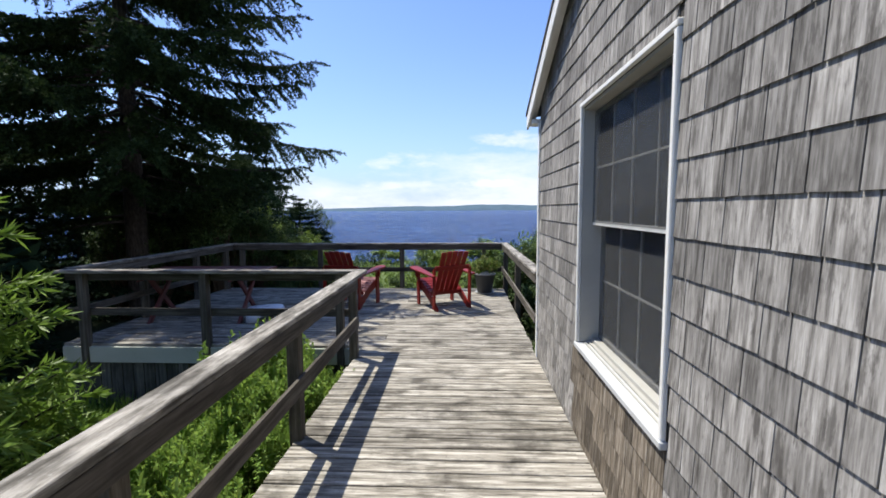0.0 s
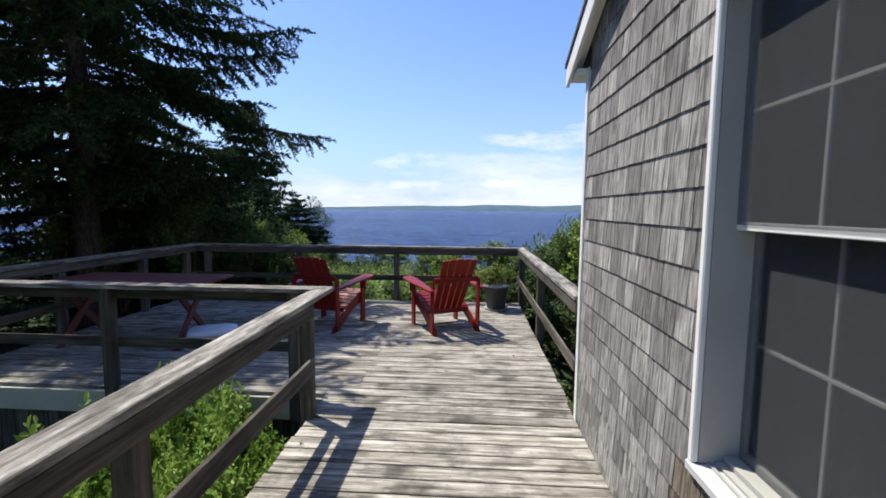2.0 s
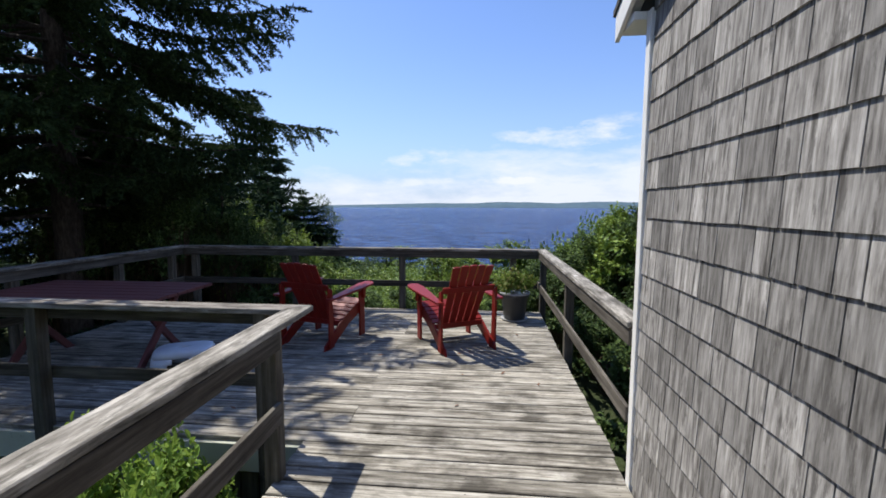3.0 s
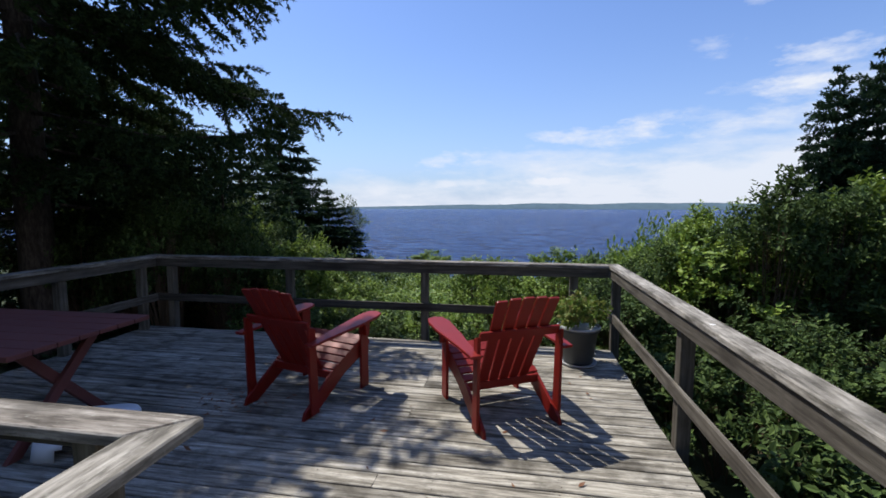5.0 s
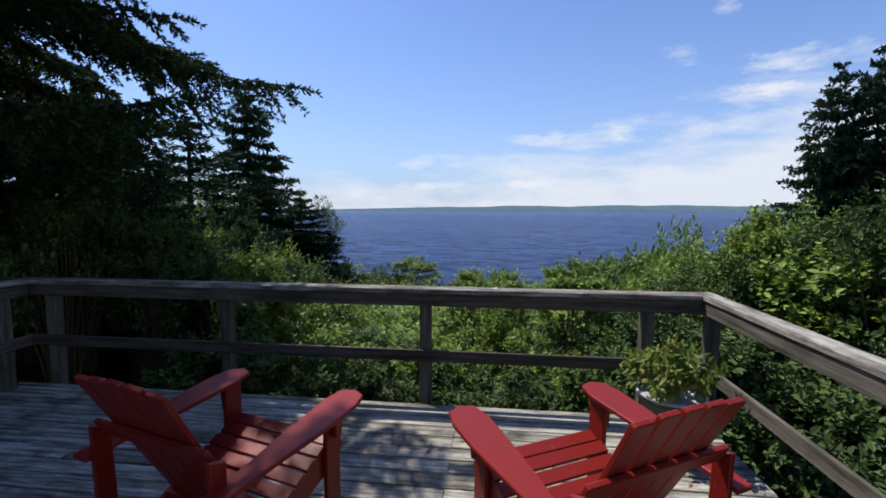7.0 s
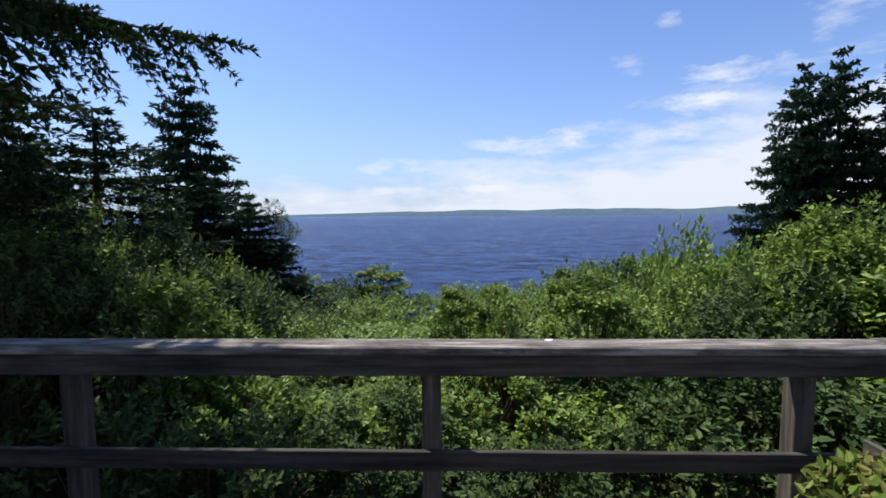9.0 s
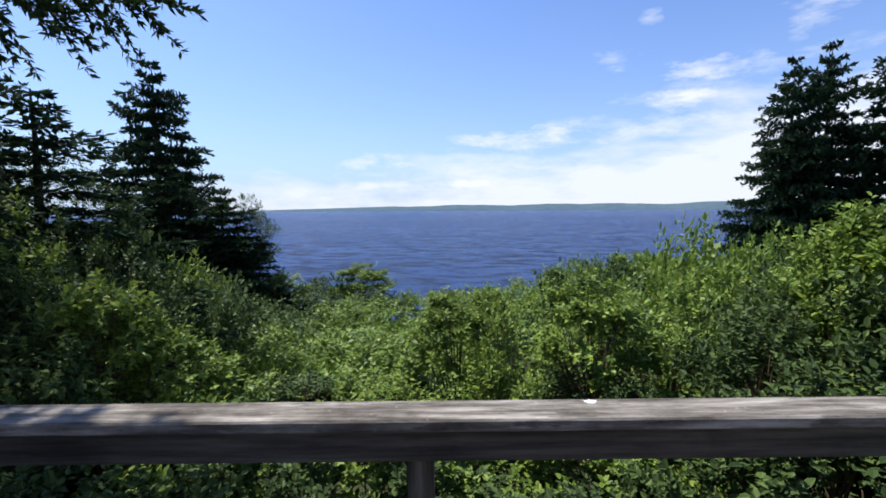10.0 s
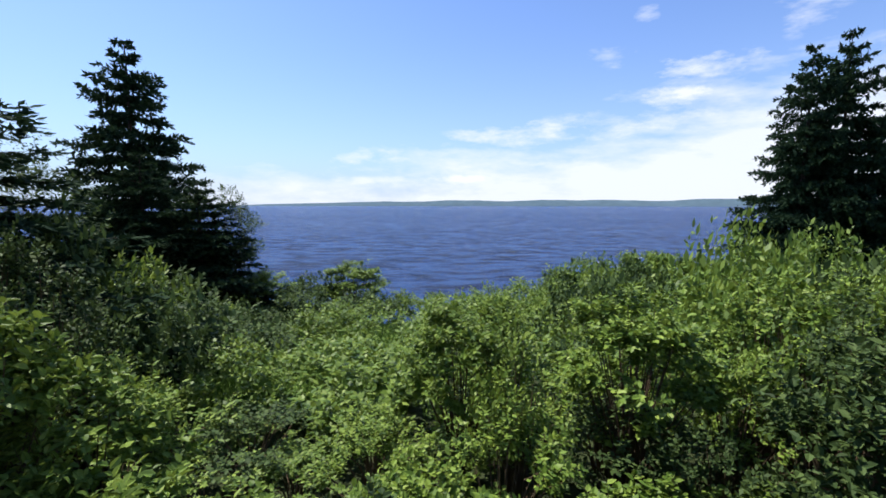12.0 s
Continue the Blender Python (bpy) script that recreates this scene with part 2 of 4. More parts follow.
def ground_material():
    m, nt, b = material("ground_cover", 0.95)
    co = nt.nodes.new("ShaderNodeTexCoord").outputs["Object"]
    a = noise_fac(nt, co, 0.5, 5)
    f = noise_fac(nt, co, 14.0, 5, 0.7)
    col = mix_color(nt, a, (0.020, 0.035, 0.010), (0.045, 0.075, 0.018))
    col = mix_color(nt, maths(nt, "MULTIPLY", f, 0.7), col, (0.03, 0.024, 0.014))
    nt.links.new(col, b.inputs["Base Color"])
    bump(nt, b, f, 0.8, 0.05)
    return m


def sea_material():
    m = bpy.data.materials.new("sea_water")
    m.use_nodes = True
    nt = m.node_tree
    nt.nodes.clear()
    co = nt.nodes.new("ShaderNodeTexCoord").outputs["Object"]
    big = noise_fac(nt, co, 0.006, 5, 0.6, (0.3, 1, 1))
    mid = noise_fac(nt, co, 0.30, 6, 0.72, (0.45, 1, 1))
    small = noise_fac(nt, co, 1.4, 5, 0.7, (0.6, 1, 1))
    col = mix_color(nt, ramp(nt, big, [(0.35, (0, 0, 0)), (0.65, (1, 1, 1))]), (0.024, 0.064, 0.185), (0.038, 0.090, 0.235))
    # Dark sides of the ripples put into the colour, following the bump's pattern.
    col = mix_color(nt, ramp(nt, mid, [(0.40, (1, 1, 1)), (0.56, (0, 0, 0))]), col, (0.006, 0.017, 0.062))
    h = maths(nt, "ADD", maths(nt, "MULTIPLY", mid, 1.0), maths(nt, "MULTIPLY", small, 0.3))
    bp = node(nt, "ShaderNodeBump", Strength=1.0, Distance=2.0)
    nt.links.new(h, bp.inputs["Height"])
    fr = node(nt, "ShaderNodeFresnel", IOR=1.33)
    df = nt.nodes.new("ShaderNodeBsdfDiffuse")
    gl = node(nt, "ShaderNodeBsdfGlossy", Roughness=0.15)
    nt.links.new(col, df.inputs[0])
    for n in (fr, df, gl):
        nt.links.new(bp.outputs[0], n.inputs["Normal"])
    mx = nt.nodes.new("ShaderNodeMixShader")
    nt.links.new(maths(nt, "MULTIPLY", fr.outputs[0], SEA_GLOSS), mx.inputs[0])
    nt.links.new(df.outputs[0], mx.inputs[1])
    nt.links.new(gl.outputs[0], mx.inputs[2])
    out = nt.nodes.new("ShaderNodeOutputMaterial")
    nt.links.new(mx.outputs[0], out.inputs[0])
    return m


SEA_GLOSS = 0.65


def glass_material():
    m = bpy.data.materials.new("window_glass")
    m.use_nodes = True
    nt = m.node_tree
    nt.nodes.clear()
    fr = node(nt, "ShaderNodeFresnel", IOR=1.5)
    tr = node(nt, "ShaderNodeBsdfTransparent", Color=(0.85, 0.88, 0.88, 1))
    gl = node(nt, "ShaderNodeBsdfGlossy", Roughness=0.02)
    mx = nt.nodes.new("ShaderNodeMixShader")
    nt.links.new(fr.outputs[0], mx.inputs[0])
    nt.links.new(tr.outputs[0], mx.inputs[1])
    nt.links.new(gl.outputs[0], mx.inputs[2])
    out = nt.nodes.new("ShaderNodeOutputMaterial")
    nt.links.new(mx.outputs[0], out.inputs[0])
    return m


def screen_material():
    """Fine insect screen: part wire, part open."""
    m = bpy.data.materials.new("insect_screen")
    m.use_nodes = True
    nt = m.node_tree
    nt.nodes.clear()
    tr = nt.nodes.new("ShaderNodeBsdfTransparent")
    df = node(nt, "ShaderNodeBsdfDiffuse", Color=(0.08, 0.084, 0.088, 1))
    mx = nt.nodes.new("ShaderNodeMixShader")
    mx.inputs[0].default_value = 0.40
    nt.links.new(tr.outputs[0], mx.inputs[1])
    nt.links.new(df.outputs[0], mx.inputs[2])
    out = nt.nodes.new("ShaderNodeOutputMaterial")
    nt.links.new(mx.outputs[0], out.inputs[0])
    return m


DRY = plain("dry_leaf", (0.16, 0.075, 0.04), 0.9)
NAIL = plain("nail_head", (0.05, 0.035, 0.03), 0.7, 0.4)
GROUND, SEA, GLASS, SCREEN = ground_material(), sea_material(), glass_material(), screen_material()
# Distance haze over the woods is painted in as this blue-grey.
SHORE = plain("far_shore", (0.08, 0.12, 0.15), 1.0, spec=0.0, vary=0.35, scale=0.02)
rng = np.random.default_rng(7)


# ================= mesh helpers =================
def put(name, bm, mat, parent=None, label="", kind="", at=None):
    """Links a bmesh as one mesh object."""
    me = bpy.data.meshes.new(name)
    bm.to_mesh(me)
    bm.free()
    me.materials.append(mat)
    ob = new(name, me)
    if parent:
        ob.parent = parent
    if at is not None:
        ob.matrix_basis = at
    return tagged(ob, label=label, kind=kind)


def arrays(name, verts, faces, mat, parent=None, label="", kind="", smooth=False):
    """Links arrays of points and of equal-sized faces as one mesh object."""
    me = bpy.data.meshes.new(name)
    verts, faces = np.asarray(verts, np.float32), np.asarray(faces, np.int32)
    n, k = faces.shape
    me.vertices.add(len(verts))
    me.vertices.foreach_set("co", verts.ravel())
    me.loops.add(n * k)
    me.loops.foreach_set("vertex_index", faces.ravel())
    me.polygons.add(n)
    me.polygons.foreach_set("loop_start", np.arange(0, n * k, k, dtype=np.int32))
    me.polygons.foreach_set("use_smooth", np.full(n, bool(smooth)))
    me.update(calc_edges=True)
    me.materials.append(mat)
    ob = new(name, me)
    if parent:
        ob.parent = parent
    return tagged(ob, label=label, kind=kind)


def thing(name, x, y, z, label, category, group="", rz=0):
    e = new(name)
    e.matrix_basis = pose(x, y, z, 0, 0, rz)
    e.empty_display_size = 0.1
    return tagged(e, label=label, category=category, group=group)


def add_box(bm, lo, hi, bevel=0.0, m=None):
    """A box between two corners into bm, with its edges eased."""
    t = bmesh.new()
    bmesh.ops.create_cube(t, size=1)
    for v in t.verts:
        v.co = Vector([lo[i] + (v.co[i] + 0.5) * (hi[i] - lo[i]) for i in range(3)])
    if bevel:
        bmesh.ops.bevel(t, geom=t.edges[:], offset=bevel, segments=1, affect="EDGES", profile=0.5)
    if m is not None:
        t.transform(m)
    me = bpy.data.meshes.new("tmp")
    t.to_mesh(me)
    t.free()
    bm.from_mesh(me)
    bpy.data.meshes.remove(me)
    return bm


def box(lo, hi, bevel=0.0, m=None):
    return add_box(bmesh.new(), lo, hi, bevel, m)


def prism(outline, lo, hi, axis=0, bevel=0.0):
    """A solid from an outline of two coordinates, drawn out along an axis."""
    bm = bmesh.new()

    def at(p, d):
        c = list(p)
        c.insert(axis, d)
        return c
    a = [bm.verts.new(at(p, lo)) for p in outline]
    b = [bm.verts.new(at(p, hi)) for p in outline]
    bm.faces.new(a), bm.faces.new(b[::-1])
    for i in range(len(a)):
        j = (i + 1) % len(a)
        bm.faces.new((a[j], a[i], b[i], b[j]))
    bmesh.ops.recalc_face_normals(bm, faces=bm.faces[:])
    if bevel:
        bmesh.ops.bevel(bm, geom=bm.edges[:], offset=bevel, segments=1, affect="EDGES", profile=0.5)
    return bm


def tube(points, radii, sides=7):
    """Points and quads of a tapering tube along a line."""
    P = np.asarray(points, float)
    vs, fs = [], []
    for i, (p, r) in enumerate(zip(P, radii)):
        d = P[min(i + 1, len(P) - 1)] - P[max(i - 1, 0)]
        d = d / (np.linalg.norm(d) + 1e-9)
        u = np.cross(d, (0.31, 0.17, 0.93) if abs(d[2]) < 0.9 else (1, 0, 0))
        u /= np.linalg.norm(u) + 1e-9
        v = np.cross(d, u)
        a = np.arange(sides) * 2 * math.pi / sides
        vs.append(p + r * (np.cos(a)[:, None] * u + np.sin(a)[:, None] * v))
    for i in range(len(P) - 1):
        for j in range(sides):
            k = (j + 1) % sides
            fs.append((i * sides + j, i * sides + k, (i + 1) * sides + k, (i + 1) * sides + j))
    return np.concatenate(vs), np.array(fs)


def merge(pieces):
    vs, fs, n = [], [], 0
    for v, f in pieces:
        vs.append(v), fs.append(np.asarray(f) + n)
        n += len(v)
    return np.concatenate(vs), np.concatenate(fs)


def unit(a):
    return a / (np.linalg.norm(a, axis=-1, keepdims=True) + 1e-9)


def blades(base, way, side, length, width, full=False):
    """Leaves from arrays: each a folded pointed blade. Full ones have six points, the others four."""
    base, way, side = base, unit(way), side
    side = unit(side - (side * way).sum(1, keepdims=True) * way)
    up = np.cross(side, way)
    L, W = np.broadcast_to(length, len(base))[:, None], np.broadcast_to(width, len(base))[:, None]
    if full:
        pts = [base, base + way * L * 0.3 + side * W * 0.5 + up * W * 0.18, base + way * L * 0.68 + side * W * 0.42 + up * W * 0.15,
               base + way * L - up * W * 0.12, base + way * L * 0.68 - side * W * 0.42 + up * W * 0.15, base + way * L * 0.3 - side * W * 0.5 + up * W * 0.18]
        v = np.stack(pts, 1).reshape(-1, 3)
        i = np.arange(len(base))[:, None] * 6
        f = np.concatenate([i + np.array([0, 1, 2, 3]), i + np.array([0, 3, 4, 5])], 0)
    else:
        pts = [base, base + way * L * 0.45 + side * W * 0.5, base + way * L, base + way * L * 0.45 - side * W * 0.5]
        v = np.stack(pts, 1).reshape(-1, 3)
        f = np.arange(len(base))[:, None] * 4 + np.array([0, 1, 2, 3])
    return v, f


# ================= ground, sea, far shore =================
def ground_z(x, y):
    """Height of the land: level about the house, falling to the sea, with a cliff at its edge."""
    x, y = np.asarray(x, float), np.asarray(y, float)
    z = -0.9 - 0.13 * np.clip(y - 9, 0, 14) - 0.05 * np.sin(x * 0.9) * np.cos(y * 0.7)
    edge = 25 + 1.2 * np.sin(x * 0.35) + 0.12 * np.abs(x)
    z = z - 9.5 * np.clip((y - edge) / 6, 0, 1)
    return z


def build_ground():
    xs = np.concatenate([np.linspace(-400, -45, 10)[:-1], np.linspace(-45, 45, 120), np.linspace(45, 400, 10)[1:]])
    ys = np.concatenate([np.linspace(-300, -12, 10)[:-1], np.linspace(-12, 44, 90)])
    X, Y = np.meshgrid(xs, ys)
    Z = ground_z(X, Y)
    v = np.stack([X, Y, Z], -1).reshape(-1, 3)
    w = len(xs)
    i, j = np.meshgrid(np.arange(len(ys) - 1), np.arange(w - 1), indexing="ij")
    a = (i * w + j).ravel()
    arrays("ground", v, np.stack([a, a + 1, a + w + 1, a + w], 1), GROUND, kind="structure", smooth=True,
           label="uneven overgrown ground falling to the sea")
    bm = bmesh.new()
    r = 4600
    ring = [bm.verts.new((r * math.cos(t), r * math.sin(t), SEA_Z)) for t in np.linspace(0, 2 * math.pi, 64, endpoint=False)]
    bm.faces.new(ring)
    put("sea", bm, SEA, kind="structure", label="dark blue rippled open sea")
    # far shore: a long low wooded ridge
    az = np.linspace(radians(-24), radians(60), 260)
    R = 3400
    n = np.array([noise.fractal(Vector((a * 9, 0.3, 0)), 1.0, 2.2, 5) for a in az])
    rise = np.clip((az - radians(-24)) / radians(30), 0, 1) ** 0.7
    h = SEA_Z + 5 + rise * (41 + 11 * n)
    front = np.stack([R * np.sin(az), R * np.cos(az), np.full_like(az, SEA_Z - 1)], 1)
    crest = np.stack([(R + 120) * np.sin(az), (R + 120) * np.cos(az), h], 1)
    back = np.stack([(R + 500) * np.sin(az), (R + 500) * np.cos(az), np.full_like(az, SEA_Z - 1)], 1)
    v = np.concatenate([front, crest, back])
    k = len(az)
    a = np.arange(k - 1)
    f = np.concatenate([np.stack([a + 1, a, a + k, a + k + 1], 1), np.stack([a + k + 1, a + k, a + 2 * k, a + 2 * k + 1], 1)])
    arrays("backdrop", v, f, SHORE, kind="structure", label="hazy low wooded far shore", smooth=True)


SEA_Z = -12.0
build_ground()

# ================= the deck =================
X_L, X_R, Y_T, Y_F = -4.99, 0.96, 4.72, 8.68   # terrace
X_W = -1.12                                     # outer edge of the walkway
BOARD = 0.143


def build_deck_frame():
    bm = bmesh.new()
    for x in (-1.02, 0.0, 0.9):
        add_box(bm, (x - 0.02, -2.4, -0.22), (x + 0.02, Y_T, -0.036))
    for x in np.linspace(X_L + 0.04, X_R - 0.06, 9):
        add_box(bm, (x - 0.02, Y_T + 0.045, -0.22), (x + 0.02, Y_F - 0.045, -0.036))
    for x, y in ((-1.0, -1), (-1.0, 1.8), (-1.3, 4.9), (-3.3, 4.9), (-4.85, 4.9), (-4.85, 8.5), (-3, 8.5), (-1, 8.5), (0.8, 8.5), (0.8, 6.5), (0.8, -1)):
        add_box(bm, (x - 0.05, y - 0.05, -1.5), (x + 0.05, y + 0.05, -0.225))
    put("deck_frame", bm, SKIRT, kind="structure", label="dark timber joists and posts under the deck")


build_deck_frame()
put("terrace_fascia", box((X_L, Y_T, -0.24), (X_W - 0.02, Y_T + 0.04, -0.038), 0.003), FASCIA, kind="structure", label="weathered white painted edge board of the terrace")
put("terrace_rim", box((X_L, Y_F - 0.04, -0.24), (X_R, Y_F, -0.038), 0.003), POST, kind="structure", label="grey edge board of the terrace")
put("walkway_rim", box((X_W, -2.5, -0.2), (X_W + 0.038, Y_T - 0.002, -0.038), 0.003), POST, kind="structure", label="grey edge board of the walkway")
put("terrace_side_rim", box((X_R - 0.04, 4.5, -0.24), (X_R - 0.002, Y_F - 0.042, -0.038), 0.003), POST, kind="structure", label="grey edge board of the terrace")


def build_skirt():
    e = thing("deck_skirt", -3.05, Y_T + 0.06, -0.95, "dark weathered vertical board skirting below the terrace", "skirting")
    i, x = 0, X_L
    while x < X_W - 0.15:
        w = 0.125 + 0.02 * rng.random()
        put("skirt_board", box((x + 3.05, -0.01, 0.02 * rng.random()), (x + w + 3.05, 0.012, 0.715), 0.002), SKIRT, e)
        x += w + 0.012
    tagged(e, kind="")


build_skirt()


# ================= rails =================
def post(name_parent, x, y, z0, z1, w=0.09):
    bm = box((-w / 2, -w / 2, z0), (w / 2, w / 2, z1), 0.004)
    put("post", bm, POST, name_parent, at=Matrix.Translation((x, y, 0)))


CAP_T, RAIL_Z = 0.04, 0.965


def rail_run(name, a, b, posts, inner, label, cap=0.145, over=(0, 0), short=0.0, mid=(0.355, 0.45), lead=0.0, mitre=None, top=RAIL_Z, rz=0.0):
    """A run of railing from a to b in plan: cap, top rail, middle rail, posts. inner: the side of the rails off the posts' line."""
    (ax, ay), (bx, by) = a, b
    e = thing(name, ax, ay, 0, label, "railing", "deck railings", rz)
    along_x = abs(bx - ax) > abs(by - ay)
    mat = CAP_X if along_x else CAP_Y
    L = (bx - ax) if along_x else (by - ay)

    def bar(nm, off, half, z0, z1, s, t, bev):
        lo, hi = ((s, off - half, z0), (t, off + half, z1)) if along_x else ((off - half, s, z0), (off + half, t, z1))
        lo, hi = tuple(map(min, lo, hi)), tuple(map(max, lo, hi))
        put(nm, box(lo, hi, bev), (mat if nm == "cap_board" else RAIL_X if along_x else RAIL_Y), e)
    sgn = 1 if L > 0 else -1
    if mitre:
        o = [(px - ax, py - ay) for px, py in mitre]
        put("cap_board", prism(o, top - CAP_T, top, axis=2, bevel=0.005), mat, e)
    else:
        bar("cap_board", inner * 0.022, cap / 2, top - CAP_T, top, -over[0] * sgn, L + over[1] * sgn, 0.006)
    bar("top_rail", inner * 0.0605, 0.0135, top - CAP_T - 0.105, top - CAP_T - 0.002, lead * sgn, L - short * sgn, 0.003)
    bar("middle_rail", inner * 0.0605, 0.0135, mid[0], mid[1], lead * sgn, L - short * sgn, 0.003)
    for p in posts:
        x, y = (p - ax, 0) if along_x else (0, p - ay)
        post(e, x, y, -0.25, top - CAP_T - 0.002)
    return e


rail_run("walkway_railing", (-1.05, -2.4), (-1.05, 4.72), (-0.85, 0.87, 2.56, 4.33), 1, "weathered grey timber railing along the walkway", over=(0, 0.0), short=0.43, mid=(0.37, 0.495), top=0.95, rz=0.7, mitre=[(-1.125, -2.4), (-0.975, -2.4), (-0.975, 4.80), (-1.125, 4.65)])
rail_run("terrace_railing", (-1.145, 4.74), (-4.95, 4.74), (-1.40, -3.1, -4.68), 1, "weathered grey timber railing above the step in the deck", top=0.95, lead=0.15, mitre=[(-1.216, 4.652), (-1.070, 4.801), (-4.97, 4.801), (-4.97, 4.652)])
rail_run("far_railing", (-4.95, 8.76), (0.93, 8.76), (-4.68, -2.96, -1.19, 0.56), -1, "weathered grey timber railing at the seaward edge", over=(0.05, -0.005))
rail_run("house_side_railing", (1.015, 4.52), (1.015, 8.83), (6.65, 8.70), -1, "weathered grey timber railing towards the house corner", over=(0, 0.0), cap=0.13)
rail_run("left_railing", (-4.91, 4.805), (-4.91, 8.68), (6.1, 7.47, 8.5), 1, "weathered grey timber railing in the shade of the spruce", over=(0, 0))


# ================= the house =================
WX, HY0, HY1 = 0.97, -7.0, 4.44
RIDGE_Y, EAVE_Z, SLOPE = -1.3, 2.72, 0.42
WIN = (1.33, 2.745, 0.70, 2.39)


def rake_z(y):
    return EAVE_Z + 0.16 + SLOPE * (HY1 - y) if y > RIDGE_Y else rake_z(2 * RIDGE_Y - y + 1e-6)


def build_house():
    y0, y1, z0, z1 = WIN[0] + 0.011, WIN[1] - 0.011, WIN[2] - 0.042, WIN[3] + 0.001
    bm = bmesh.new()
    peak = rake_z(RIDGE_Y + 1e-6) - 0.1
    lowe = EAVE_Z + 0.06
    X0, X1 = WX + 0.002, WX + 0.14

    def add(outline):
        t = prism(outline, X0, X1)
        me = bpy.data.meshes.new("t")
        t.to_mesh(me), t.free()
        bm.from_mesh(me)
        bpy.data.meshes.remove(me)
    add([(HY0 - 0.0, -0.9), (y0, -0.9), (y0, rake_z(y0) - 0.1), (RIDGE_Y, peak), (HY0, lowe)])
    add([(y1, -0.9), (HY1, -0.9), (HY1, lowe), (y1, rake_z(y1) - 0.1)])
    add([(y0, -0.9), (y1, -0.9), (y1, z0), (y0, z0)])
    add([(y0, z1), (y1, z1), (y1, rake_z(y1) - 0.1), (y0, rake_z(y0) - 0.1)])
    put("wall_west", bm, DARKWALL, kind="structure", label="gable wall of the cottage behind its shingles")
    put("wall_north", box((WX + 0.142, HY1 - 0.14, -0.9), (8.0, HY1, lowe)), SHINGLE, kind="structure", label="grey shingled end wall")
    put("wall_south", box((WX + 0.142, HY0, -0.9), (8.0, HY0 + 0.14, lowe)), SHINGLE, kind="structure", label="grey shingled wall")
    put("wall_east", box((8.002, HY0, -0.9), (8.14, HY1, lowe)), SHINGLE, kind="structure", label="grey shingled wall")
    put("room_floor", box((WX + 0.144, HY0 + 0.142, -0.1), (7.998, HY1 - 0.142, 0.0)), INSIDE, kind="structure", label="plain floor indoors")
    put("room_ceiling", box((WX + 0.144, HY0 + 0.142, 2.5), (7.998, HY1 - 0.142, 2.56)), INSIDE, kind="structure", label="plain ceiling indoors")
    put("room_wall", box((4.6, HY0 + 0.142, 0.002), (4.7, HY1 - 0.142, 2.498)), INSIDE, kind="structure", label="plain inner wall")
    for side, nm in ((1, "roof_north"), (-1, "roof_south")):
        bm = bmesh.new()
        far = HY1 + 0.32 if side > 0 else HY0 - 0.32
        end = rake_z(HY1) - SLOPE * 0.32
        o = [(RIDGE_Y, peak + 0.1), (far, end), (far, end + 0.035), (RIDGE_Y, peak + 0.135)]
        put(nm, prism(o, WX - 0.125, 8.3), ROOFING, kind="structure", label="dark shingled roof slope")
    # rake boards, soffit return and eave end
    yf, ef = HY1 + 0.30, rake_z(HY1) - SLOPE * 0.30
    o = [(RIDGE_Y, peak + 0.098), (yf, ef - 0.002), (yf, ef - 0.16), (RIDGE_Y, peak - 0.06)]
    put("rake_board", prism(o, WX - 0.115, WX - 0.09, bevel=0.002), WHITE, kind="structure", label="white painted gable edge board")
    o = [(RIDGE_Y, peak + 0.094), (yf - 0.02, ef - 0.006), (yf - 0.02, ef - 0.08), (RIDGE_Y, peak + 0.03)]
    put("rake_soffit", prism(o, WX - 0.088, WX - 0.02), WHITE, kind="structure", label="white painted soffit under the gable edge")
    put("eave_return", box((WX - 0.088, HY1 + 0.052, ef - 0.13), (8.2, yf - 0.022, ef - 0.085), 0.003), WHITE, kind="structure", label="white painted soffit under the eave")
    put("corner_board", box((WX - 0.022, HY1 - 0.012, -0.12), (WX + 0.10, HY1 + 0.05, EAVE_Z - 0.06), 0.003), WHITE, kind="structure", label="white painted corner board")


build_house()


